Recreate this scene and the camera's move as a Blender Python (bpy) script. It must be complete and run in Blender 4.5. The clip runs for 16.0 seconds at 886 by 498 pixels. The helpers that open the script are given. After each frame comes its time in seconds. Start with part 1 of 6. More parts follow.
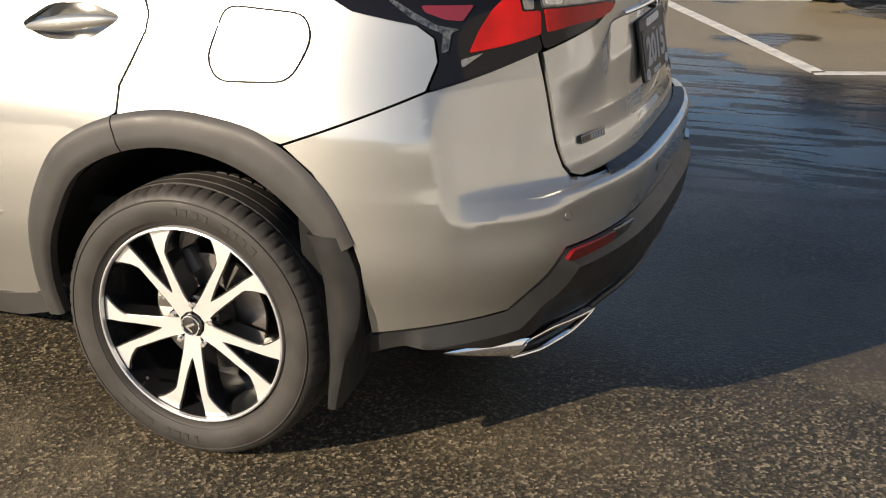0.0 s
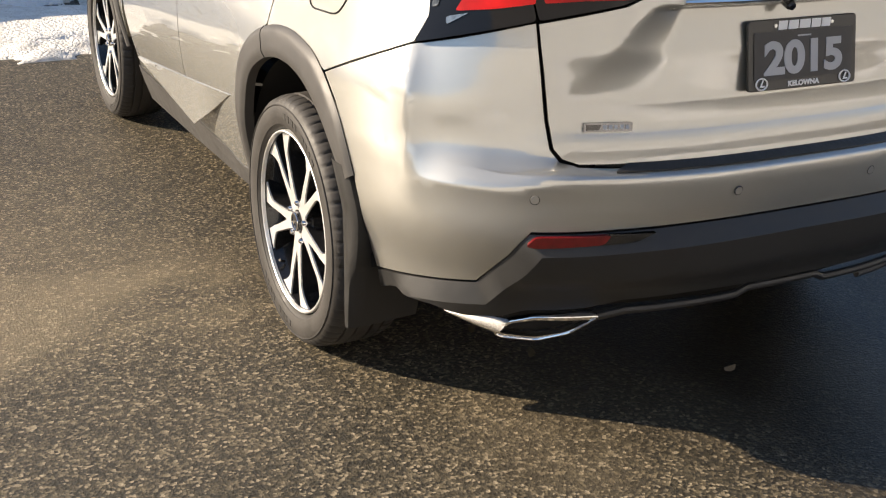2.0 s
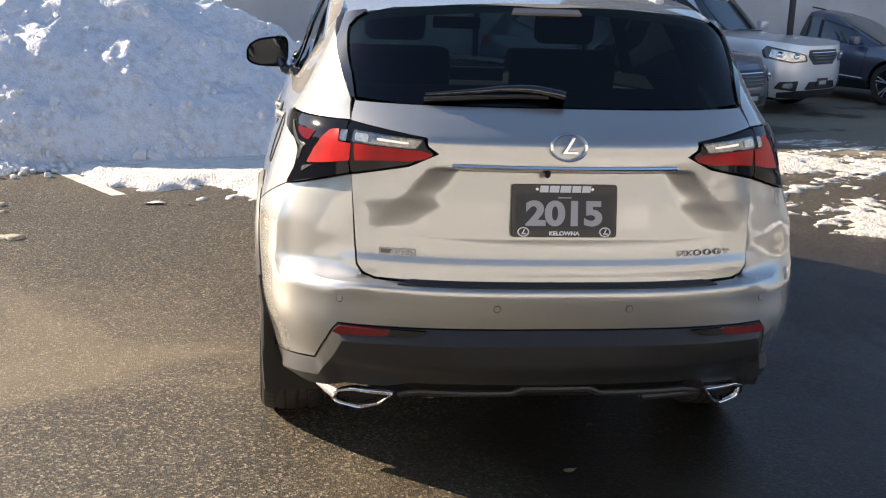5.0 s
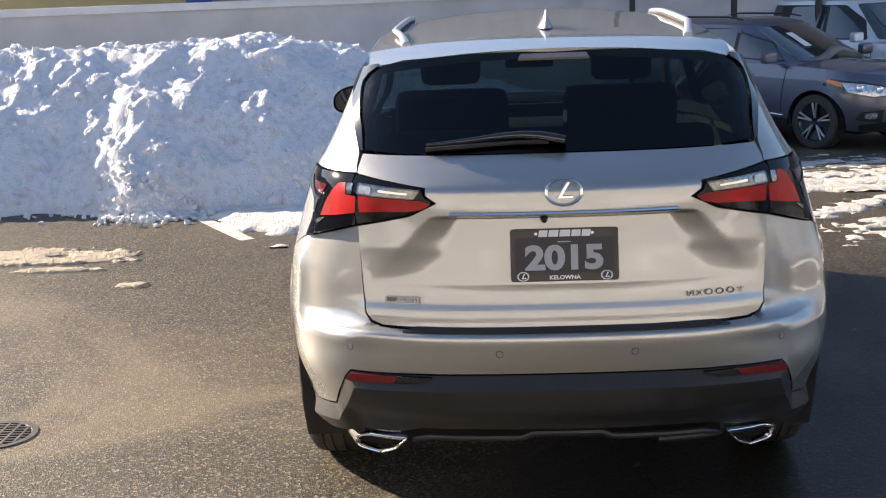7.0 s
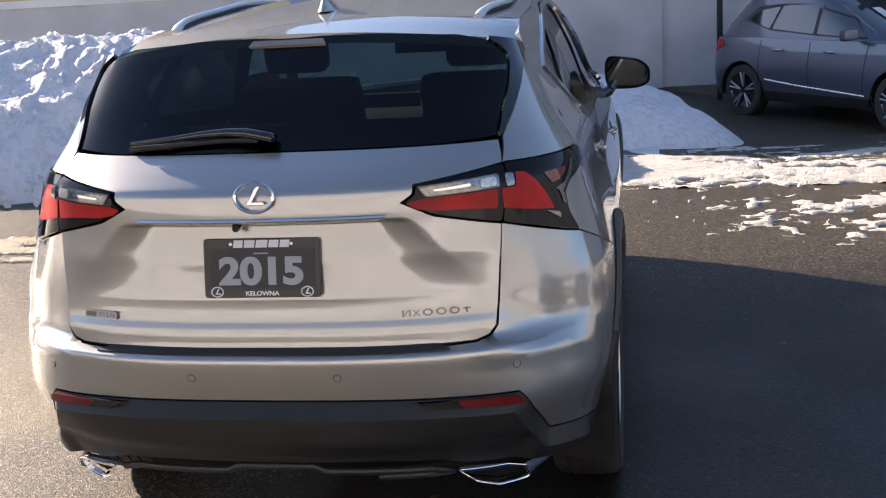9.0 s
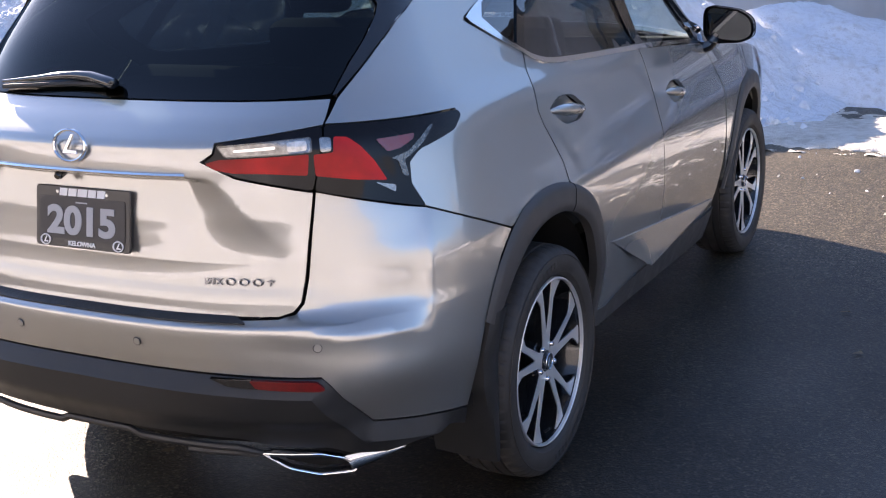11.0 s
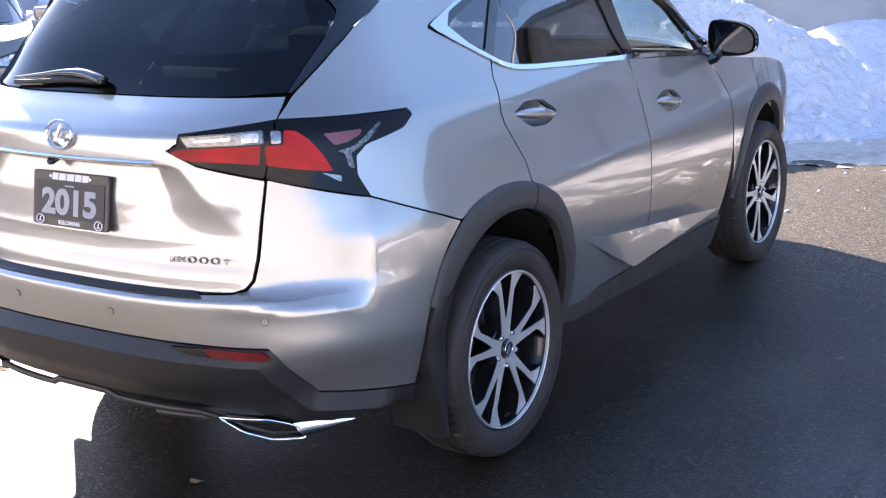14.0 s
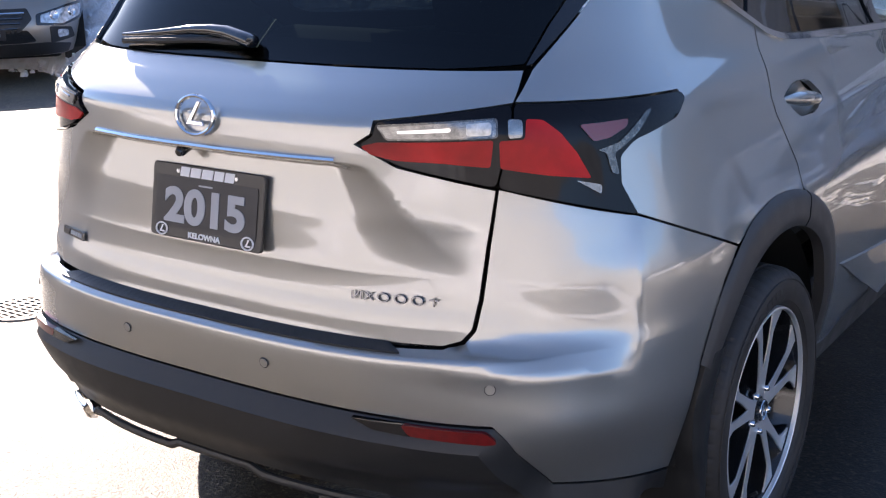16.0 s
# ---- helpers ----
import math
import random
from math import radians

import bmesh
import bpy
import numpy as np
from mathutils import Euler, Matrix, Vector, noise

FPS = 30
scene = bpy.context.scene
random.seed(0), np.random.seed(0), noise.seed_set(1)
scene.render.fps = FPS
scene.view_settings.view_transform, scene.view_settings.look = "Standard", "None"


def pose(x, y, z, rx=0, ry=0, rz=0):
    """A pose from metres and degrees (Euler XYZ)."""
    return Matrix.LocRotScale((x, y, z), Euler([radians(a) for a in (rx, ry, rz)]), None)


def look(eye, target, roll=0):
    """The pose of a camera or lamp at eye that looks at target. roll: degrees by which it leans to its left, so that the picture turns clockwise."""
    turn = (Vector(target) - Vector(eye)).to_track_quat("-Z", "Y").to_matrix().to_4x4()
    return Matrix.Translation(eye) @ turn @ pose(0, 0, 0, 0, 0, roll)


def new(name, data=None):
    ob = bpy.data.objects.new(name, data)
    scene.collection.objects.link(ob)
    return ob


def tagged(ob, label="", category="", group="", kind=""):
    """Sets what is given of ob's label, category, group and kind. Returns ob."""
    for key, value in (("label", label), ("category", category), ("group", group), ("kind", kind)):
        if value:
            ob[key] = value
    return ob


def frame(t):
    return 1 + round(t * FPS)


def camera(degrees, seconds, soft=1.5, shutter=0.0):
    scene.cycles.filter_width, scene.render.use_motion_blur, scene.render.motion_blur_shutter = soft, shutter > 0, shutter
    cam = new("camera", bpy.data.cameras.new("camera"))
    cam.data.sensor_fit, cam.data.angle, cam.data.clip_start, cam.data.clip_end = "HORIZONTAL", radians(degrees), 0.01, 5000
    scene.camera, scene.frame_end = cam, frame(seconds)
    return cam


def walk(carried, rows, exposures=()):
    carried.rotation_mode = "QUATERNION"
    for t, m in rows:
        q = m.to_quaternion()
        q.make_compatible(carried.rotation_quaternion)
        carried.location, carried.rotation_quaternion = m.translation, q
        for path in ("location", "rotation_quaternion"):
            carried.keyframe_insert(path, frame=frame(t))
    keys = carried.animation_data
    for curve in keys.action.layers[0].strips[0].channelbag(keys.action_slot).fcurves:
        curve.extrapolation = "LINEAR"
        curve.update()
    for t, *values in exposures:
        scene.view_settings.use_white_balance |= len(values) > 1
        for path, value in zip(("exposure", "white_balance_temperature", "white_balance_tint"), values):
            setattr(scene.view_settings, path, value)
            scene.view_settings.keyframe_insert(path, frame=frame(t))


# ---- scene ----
cam = camera(40.8, 16.0, soft=1.15)
PATH = [
    (0, (-3.22, -1.525, 1.57), (-1.461, -0.875, 0.873), 0.0),
    (0.5, (-2.9, -2.014, 1.572), (-1.334, -1.001, 0.852), 1.3),
    (1, (-2.573, -2.34, 1.534), (-1.219, -1.067, 0.793), -0.8),
    (1.5, (-2.216, -2.653, 1.537), (-1.048, -1.216, 0.78), 0.9),
    (2, (-1.992, -2.98, 1.53), (-1.126, -1.333, 0.798), 1.7),
    (2.5, (-1.838, -3.319, 1.572), (-1.102, -1.582, 0.908), -0.1),
    (3, (-1.593, -3.56, 1.587), (-0.989, -1.751, 0.986), 1.4),
    (3.5, (-1.376, -3.806, 1.622), (-0.871, -1.954, 1.063), 0.8),
    (3.7, (-1.331, -3.91, 1.604), (-0.842, -2.04, 1.092), 1.4),
    (5.8, (-0.586, -4.546, 1.8), (-0.445, -2.602, 1.354), 0.6),
    (6, (-0.554, -4.568, 1.814), (-0.432, -2.617, 1.391), 0.2),
    (6.5, (-0.423, -4.524, 1.8), (-0.361, -2.569, 1.386), -1.1),
    (7, (-0.233, -4.461, 1.784), (-0.307, -2.51, 1.348), -2.1),
    (7.5, (-0.031, -4.332, 1.754), (-0.172, -2.38, 1.342), -3.1),
    (8, (0.256, -4.126, 1.771), (0.121, -2.184, 1.316), -3.7),
    (8.2, (0.414, -4.079, 1.76), (0.272, -2.137, 1.303), -3.6),
    (10.3, (1.887, -3.459, 1.642), (1.043, -1.709, 1.168), -2.3),
    (10.5, (1.993, -3.351, 1.626), (1.11, -1.624, 1.14), -2.0),
    (11, (2.255, -3.148, 1.678), (1.336, -1.454, 1.144), -2.6),
    (11.5, (2.514, -3.024, 1.702), (1.428, -1.421, 1.198), 1.3),
    (12, (2.677, -2.992, 1.73), (1.614, -1.36, 1.276), 1.2),
    (12.5, (2.761, -3.078, 1.753), (1.75, -1.406, 1.327), 0.2),
    (13, (2.815, -3.128, 1.763), (1.808, -1.451, 1.343), -1.0),
    (13.5, (2.844, -3.147, 1.711), (1.817, -1.49, 1.264), -2.4),
    (14, (2.782, -3.152, 1.659), (1.7, -1.547, 1.156), -2.3),
    (14.5, (2.68, -3.18, 1.637), (1.549, -1.632, 1.069), -3.0),
    (15, (2.628, -3.122, 1.611), (1.519, -1.558, 1.041), -1.8),
    (15.5, (2.303, -2.892, 1.631), (1.148, -1.368, 1.045), -1.0),
    (16, (1.8, -2.663, 1.567), (0.703, -1.085, 1.014), -1.1),
]
EXPOSURES = [(0, 0.59, 6550, 11), (1.5, 1.03, 6550, 11), (3.5, 1.23, 6500, 11), (6, 1.33, 6450, 14), (8, 1.15, 6400, 15), (10.5, 1.69, 6250, 22), (12.5, 2.23, 6050, 22), (13.5, 2.31, 6000, 22), (14.5, 2.36, 5950, 21), (15.3, 2.15, 5950, 21), (16, 1.69, 5950, 20)]
walk(cam, [(t, look(eye, target, roll)) for t, eye, target, roll in PATH], EXPOSURES)

# ---- world, sun and large light ----
SUN_AZ, SUN_EL = math.atan2(-0.83, 0.55), radians(23)
world = bpy.data.worlds.new("winter_sky")
scene.world = world
world.use_nodes = True
wn = world.node_tree.nodes
sky = wn.new("ShaderNodeTexSky")
sky.sky_type, sky.sun_disc, sky.sun_elevation, sky.sun_rotation = "NISHITA", False, SUN_EL, SUN_AZ
sky.air_density, sky.dust_density, sky.ozone_density, sky.altitude = 1.0, 0.5, 1.8, 400
world.node_tree.links.new(sky.outputs[0], wn["Background"].inputs[0])
wn["Background"].inputs[1].default_value = 0.0839
sun_data = bpy.data.lights.new("sun", "SUN")
sun_data.energy, sun_data.angle, sun_data.color = 5.0, radians(0.5), (1.0, 0.84, 0.64)
sun = new("sun", sun_data)
sun.matrix_world = look((math.sin(SUN_AZ) * math.cos(SUN_EL) * 60, math.cos(SUN_AZ) * math.cos(SUN_EL) * 60, math.sin(SUN_EL) * 60), (0, 0, 0))


# ---- materials ----
def material(name, colour, rough=0.5, metal=0.0, coat=0.0, spec=0.5, vary=0.0, scale=8.0, bump=0.0, bump_scale=200.0, rough_vary=0.0, coat_rough=0.03):
    """A principled material with colour and roughness varied by noise and a fine bump."""
    m = bpy.data.materials.new(name)
    m.use_nodes = True
    t = m.node_tree
    p = t.nodes["Principled BSDF"]
    p.inputs["Base Color"].default_value = (*colour, 1)
    p.inputs["Roughness"].default_value, p.inputs["Metallic"].default_value = rough, metal
    p.inputs["Coat Weight"].default_value, p.inputs["Coat Roughness"].default_value = coat, coat_rough
    p.inputs["Specular IOR Level"].default_value = spec
    co = t.nodes.new("ShaderNodeTexCoord")
    if vary or rough_vary:
        n = t.nodes.new("ShaderNodeTexNoise")
        n.inputs["Scale"].default_value, n.inputs["Detail"].default_value = scale, 6
        t.links.new(co.outputs["Object"], n.inputs["Vector"])
        if vary:
            r = t.nodes.new("ShaderNodeMapRange")
            r.inputs["From Min"].default_value, r.inputs["From Max"].default_value = 0.3, 0.7
            r.inputs["To Min"].default_value, r.inputs["To Max"].default_value = 1 - vary, 1 + vary
            h = t.nodes.new("ShaderNodeHueSaturation")
            h.inputs["Color"].default_value = (*colour, 1)
            t.links.new(n.outputs["Fac"], r.inputs["Value"])
            t.links.new(r.outputs["Result"], h.inputs["Value"])
            t.links.new(h.outputs["Color"], p.inputs["Base Color"])
        if rough_vary:
            r2 = t.nodes.new("ShaderNodeMapRange")
            r2.inputs["From Min"].default_value, r2.inputs["From Max"].default_value = 0.3, 0.7
            r2.inputs["To Min"].default_value, r2.inputs["To Max"].default_value = max(0, rough - rough_vary), min(1, rough + rough_vary)
            t.links.new(n.outputs["Fac"], r2.inputs["Value"])
            t.links.new(r2.outputs["Result"], p.inputs["Roughness"])
    if bump:
        b = t.nodes.new("ShaderNodeBump")
        nb = t.nodes.new("ShaderNodeTexNoise")
        nb.inputs["Scale"].default_value, nb.inputs["Detail"].default_value = bump_scale, 4
        b.inputs["Strength"].default_value, b.inputs["Distance"].default_value = bump, 0.5 / bump_scale
        t.links.new(co.outputs["Object"], nb.inputs["Vector"])
        t.links.new(nb.outputs["Fac"], b.inputs["Height"])
        t.links.new(b.outputs["Normal"], p.inputs["Normal"])
    return m


def glass(name, tint, gloss=0.02, ior=1.5):
    """Tinted sheet glass: sees through, darkened, with a glossy face."""
    m = bpy.data.materials.new(name)
    m.use_nodes = True
    t = m.node_tree
    t.nodes.remove(t.nodes["Principled BSDF"])
    tr, gl, mx, lw, up, add = (t.nodes.new(k) for k in ("ShaderNodeBsdfTransparent", "ShaderNodeBsdfGlossy", "ShaderNodeMixShader", "ShaderNodeLayerWeight", "ShaderNodeMath", "ShaderNodeMath"))
    tr.inputs["Color"].default_value = (*tint, 1)
    gl.inputs["Roughness"].default_value = gloss
    f0 = ((ior - 1) / (ior + 1)) ** 2
    up.operation, add.operation = "POWER", "MULTIPLY_ADD"
    up.inputs[1].default_value, add.inputs[1].default_value, add.inputs[2].default_value = 5.0, 1 - f0, f0
    t.links.new(lw.outputs["Facing"], up.inputs[0])
    t.links.new(up.outputs[0], add.inputs[0])
    t.links.new(add.outputs[0], mx.inputs[0])
    t.links.new(tr.outputs[0], mx.inputs[1])
    t.links.new(gl.outputs[0], mx.inputs[2])
    t.links.new(mx.outputs[0], t.nodes["Material Output"].inputs["Surface"])
    return m


def asphalt_material():
    """Worn asphalt: brown and pale aggregate in dark binder, damp and glossy to one side and darkened there for shade,
    with pale dried dust.
    """
    m = bpy.data.materials.new("asphalt")
    m.use_nodes = True
    t = m.node_tree
    p = t.nodes["Principled BSDF"]
    L = t.links.new

    def node(kind, **sets):
        n = t.nodes.new(kind)
        for k, v in sets.items():
            n.inputs[k].default_value = v
        return n

    def rng(src, a, b, c, d):
        n = node("ShaderNodeMapRange", **{"From Min": a, "From Max": b, "To Min": c, "To Max": d})
        L(src, n.inputs["Value"])
        return n.outputs["Result"]

    def mix(fac, a, b, kind="MIX"):
        n = t.nodes.new("ShaderNodeMix")
        n.data_type, n.blend_type = "RGBA", kind
        for i, v in ((0, fac), (6, a), (7, b)):
            if isinstance(v, (int, float)):
                n.inputs[i].default_value = v
            elif isinstance(v, tuple):
                n.inputs[i].default_value = (*v, 1)
            else:
                L(v, n.inputs[i])
        return n.outputs[2]

    co = t.nodes.new("ShaderNodeTexCoord").outputs["Object"]
    stones = node("ShaderNodeTexVoronoi", Scale=120.0, Randomness=1.0)
    L(co, stones.inputs["Vector"])
    split = t.nodes.new("ShaderNodeSeparateColor")
    L(stones.outputs["Color"], split.inputs[0])
    ramp = t.nodes.new("ShaderNodeValToRGB")
    e = ramp.color_ramp.elements
    e[0].position, e[0].color = 0.0, (0.022, 0.019, 0.013, 1)
    e[1].position, e[1].color = 1.0, (0.47, 0.39, 0.26, 1)
    for pos, col in ((0.40, (0.046, 0.040, 0.026)), (0.70, (0.114, 0.093, 0.056)), (0.90, (0.24, 0.197, 0.127))):
        k = e.new(pos)
        k.color = (*col, 1)
    L(split.outputs[0], ramp.inputs[0])
    fine = node("ShaderNodeTexNoise", Scale=420.0, Detail=3.0)
    L(co, fine.inputs["Vector"])
    worn = node("ShaderNodeTexNoise", Scale=0.55, Detail=5.0, Roughness=0.6)
    L(co, worn.inputs["Vector"])
    base = mix(rng(fine.outputs["Fac"], 0.35, 0.65, 0.0, 0.45), ramp.outputs[0], (0.035, 0.031, 0.026))
    base = mix(rng(worn.outputs["Fac"], 0.50, 0.75, 0.0, 0.5), base, (0.24, 0.19, 0.12))
    dust = node("ShaderNodeTexNoise", Scale=0.42, Detail=7.0, Roughness=0.55, Distortion=0.6)
    L(co, dust.inputs["Vector"])
    base = mix(rng(dust.outputs["Fac"], 0.56, 0.62, 0.0, 0.55), base, mix(0.5, base, (0.36, 0.29, 0.18)))
    base = mix(rng(dust.outputs["Fac"], 0.36, 0.42, 0.5, 0.0), base, mix(1.0, base, (0.5, 0.48, 0.45), "MULTIPLY"))
    xyz = t.nodes.new("ShaderNodeSeparateXYZ")
    L(co, xyz.inputs[0])
    # damp ground right of the car, drying leftwards, ragged; also paints its shadow darker
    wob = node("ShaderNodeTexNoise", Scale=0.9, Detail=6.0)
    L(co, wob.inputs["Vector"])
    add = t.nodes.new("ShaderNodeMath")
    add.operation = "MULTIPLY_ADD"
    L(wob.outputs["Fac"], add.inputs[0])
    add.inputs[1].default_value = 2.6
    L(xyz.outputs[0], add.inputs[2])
    def maths(kind, a, b):
        n = t.nodes.new("ShaderNodeMath")
        n.operation = kind
        for i, v in ((0, a), (1, b)):
            if isinstance(v, (int, float)):
                n.inputs[i].default_value = v
            else:
                L(v, n.inputs[i])
        return n.outputs[0]

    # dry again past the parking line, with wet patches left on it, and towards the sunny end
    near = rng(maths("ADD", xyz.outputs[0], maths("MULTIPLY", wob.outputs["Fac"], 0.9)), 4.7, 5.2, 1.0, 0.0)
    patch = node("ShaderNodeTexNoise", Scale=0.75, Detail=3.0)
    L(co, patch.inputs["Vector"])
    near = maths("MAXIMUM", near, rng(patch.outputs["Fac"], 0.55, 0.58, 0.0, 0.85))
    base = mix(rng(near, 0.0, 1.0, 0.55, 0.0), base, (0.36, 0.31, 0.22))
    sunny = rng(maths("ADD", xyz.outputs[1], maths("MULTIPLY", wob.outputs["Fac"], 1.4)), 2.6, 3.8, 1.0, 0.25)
    # besides real damp, this mask darkens the colour where the car's shadow falls
    damp_shade = maths("MULTIPLY", maths("MULTIPLY", rng(add.outputs[0], 0.7, 1.6, 0.0, 1.0), near), sunny)
    base = mix(damp_shade, base, mix(1.0, base, (0.27, 0.26, 0.265), "MULTIPLY"))
    L(base, p.inputs["Base Color"])
    pud = node("ShaderNodeTexNoise", Scale=0.8, Detail=4.0)
    L(co, pud.inputs["Vector"])
    wet = t.nodes.new("ShaderNodeMath")
    wet.operation = "MULTIPLY"
    L(damp_shade, wet.inputs[0])
    L(rng(pud.outputs["Fac"], 0.42, 0.62, 0.45, 1.0), wet.inputs[1])
    # standing films of water, drawn out along the slope
    drawn = node("ShaderNodeMapping", Scale=(7.0, 1.1, 1.0))
    drawn.inputs["Rotation"].default_value = (0, 0, 0.45)
    L(co, drawn.inputs["Vector"])
    film = node("ShaderNodeTexNoise", Scale=1.3, Detail=6.0, Distortion=0.8)
    L(drawn.outputs[0], film.inputs["Vector"])
    water = maths("MULTIPLY", rng(film.outputs["Fac"], 0.44, 0.52, 0.0, 1.0), rng(xyz.outputs[0], 1.6, 2.6, 0.0, 1.0))
    water = maths("MULTIPLY", water, maths("MULTIPLY", damp_shade, rng(xyz.outputs[1], 0.3, 1.2, 1.0, 0.0)))
    L(maths("SUBTRACT", rng(wet.outputs[0], 0.0, 1.0, 0.55, 0.34), maths("MULTIPLY", water, 0.26)), p.inputs["Roughness"])
    p.inputs["Specular IOR Level"].default_value = 0.37
    bump = node("ShaderNodeBump", Strength=0.6, Distance=0.004)
    L(maths("MULTIPLY", rng(water, 0.0, 1.0, 0.6, 0.05), rng(damp_shade, 0.0, 1.0, 1.0, 0.45)), bump.inputs["Strength"])
    h = t.nodes.new("ShaderNodeMath")
    h.operation = "ADD"
    L(stones.outputs["Distance"], h.inputs[0])
    L(fine.outputs["Fac"], h.inputs[1])
    L(h.outputs[0], bump.inputs["Height"])
    L(bump.outputs[0], p.inputs["Normal"])
    return m


def snow_material(name, dirt, colour=(0.84, 0.86, 0.90)):
    m = bpy.data.materials.new(name)
    m.use_nodes = True
    t = m.node_tree
    p, L = t.nodes["Principled BSDF"], t.links.new
    co = t.nodes.new("ShaderNodeTexCoord").outputs["Object"]
    n1, n2, n3 = (t.nodes.new("ShaderNodeTexNoise") for _ in range(3))
    for n, s, d in ((n1, 2.2, 8), (n2, 14.0, 6), (n3, 55.0, 4)):
        n.inputs["Scale"].default_value, n.inputs["Detail"].default_value = s, d
        L(co, n.inputs["Vector"])
    ramp = t.nodes.new("ShaderNodeValToRGB")
    e = ramp.color_ramp.elements
    e[0].position, e[0].color = 0.30, (0.36, 0.30, 0.22, 1)
    e[1].position, e[1].color = 0.30 + 0.35 * dirt + 0.06, (*colour, 1)
    L(n2.outputs["Fac"], ramp.inputs[0])
    mx = t.nodes.new("ShaderNodeMix")
    mx.data_type = "RGBA"
    r = t.nodes.new("ShaderNodeMapRange")
    r.inputs["From Min"].default_value, r.inputs["From Max"].default_value = 0.35, 0.7
    r.inputs["To Min"].default_value, r.inputs["To Max"].default_value = 0.75 * dirt, 0.05
    L(n1.outputs["Fac"], r.inputs["Value"])
    L(r.outputs[0], mx.inputs[0])
    mx.inputs[6].default_value = (*colour, 1)
    L(ramp.outputs[0], mx.inputs[7])
    L(mx.outputs[2], p.inputs["Base Color"])
    p.inputs["Roughness"].default_value = 0.75
    add = t.nodes.new("ShaderNodeMath")
    add.operation = "ADD"
    L(n2.outputs["Fac"], add.inputs[0])
    L(n3.outputs["Fac"], add.inputs[1])
    b = t.nodes.new("ShaderNodeBump")
    b.inputs["Strength"].default_value, b.inputs["Distance"].default_value = 0.8, 0.03
    L(add.outputs[0], b.inputs["Height"])
    L(b.outputs[0], p.inputs["Normal"])
    return m


PAINT = material("silver_paint", (0.43, 0.43, 0.408), rough=0.22, metal=0.92, coat=1.0, vary=0.05, scale=1400.0, coat_rough=0.012)
PAINT.node_tree.nodes["Principled BSDF"].inputs["Coat IOR"].default_value = 1.8
# the flakes lie at many angles: a second, broader lobe over the tight one, both under the clear coat
pt = PAINT.node_tree
tight = pt.nodes["Principled BSDF"]
broad, blend = pt.nodes.new("ShaderNodeBsdfPrincipled"), pt.nodes.new("ShaderNodeMixShader")
for k, v in (("Base Color", (0.57, 0.57, 0.537, 1)), ("Roughness", 0.64), ("Metallic", 0.92), ("Coat Weight", 1.0), ("Coat Roughness", 0.012), ("Coat IOR", 1.8)):
    broad.inputs[k].default_value = v
blend.inputs[0].default_value = 0.38
pt.links.new(tight.outputs[0], blend.inputs[1])
pt.links.new(broad.outputs[0], blend.inputs[2])
pt.links.new(blend.outputs[0], pt.nodes["Material Output"].inputs["Surface"])
PLASTIC = material("black_plastic", (0.021, 0.021, 0.021), rough=0.45, vary=0.15, scale=20, bump=0.25, bump_scale=900, rough_vary=0.06)
CLADDING = material("grey_cladding", (0.058, 0.056, 0.054), rough=0.52, vary=0.12, scale=15, bump=0.2, bump_scale=900, rough_vary=0.08)
GLOSS_BLACK = material("gloss_black", (0.010, 0.010, 0.011), rough=0.10, coat=1.0)
DARK = material("dark_lining", (0.006, 0.006, 0.006), rough=0.9, vary=0.2)
CHROME = material("chrome", (0.82, 0.82, 0.83), rough=0.07, metal=1.0, rough_vary=0.03, scale=30)
SATIN = material("satin_metal", (0.60, 0.60, 0.60), rough=0.28, metal=1.0, rough_vary=0.05)
RAIL_METAL = material("rail_alloy", (0.80, 0.80, 0.81), rough=0.42, metal=0.8, coat=0.3, rough_vary=0.05)
MACHINED = material("machined_alloy", (0.84, 0.84, 0.83), rough=0.34, metal=0.65, coat=0.2)
RIM_BLACK = material("wheel_black", (0.012, 0.012, 0.013), rough=0.22, coat=0.7)
RUBBER = material("tyre_rubber", (0.036, 0.033, 0.030), rough=0.62, vary=0.3, scale=14, bump=0.25, bump_scale=350, rough_vary=0.12)
DISC = material("brake_steel", (0.36, 0.34, 0.32), rough=0.42, metal=1.0, vary=0.2, scale=40)
CALIPER = material("cast_iron", (0.20, 0.19, 0.18), rough=0.6, metal=0.7, vary=0.2, scale=30)
REFLECTOR = material("red_reflector", (0.15, 0.005, 0.006), rough=0.30, coat=0.3, vary=0.2, scale=60)
RED = material("red_lens", (0.46, 0.004, 0.004), rough=0.40, spec=0.25, coat=0.15, vary=0.45, scale=8)
RED_DARK = material("dark_red_lens", (0.16, 0.012, 0.016), rough=0.12, coat=1.0)
CLEAR = material("clear_lens", (0.24, 0.24, 0.235), rough=0.18, metal=0.8, coat=1.0, vary=0.45, scale=70)
LENS_PALE = material("pale_lamp_lens", (0.55, 0.55, 0.53), rough=0.22, metal=0.5, coat=0.6, vary=0.25, scale=110)
LAMP_WEB = material("lamp_web", (0.10, 0.10, 0.095), rough=0.25, metal=0.6, coat=1.0, vary=0.8, scale=90)
LAMP_BLACK = material("smoked_lamp", (0.007, 0.007, 0.009), rough=0.06, spec=0.25)
TINT = glass("tinted_glass", (0.09, 0.13, 0.13), ior=1.55)
TINT_SIDE = glass("side_privacy_glass", (0.12, 0.13, 0.135), ior=2.9)
CLEAR_GLASS = glass("clear_glass", (0.84, 0.92, 0.89), ior=1.6)
MIRROR = material("mirror_glass", (0.09, 0.10, 0.115), rough=0.02, metal=1.0)
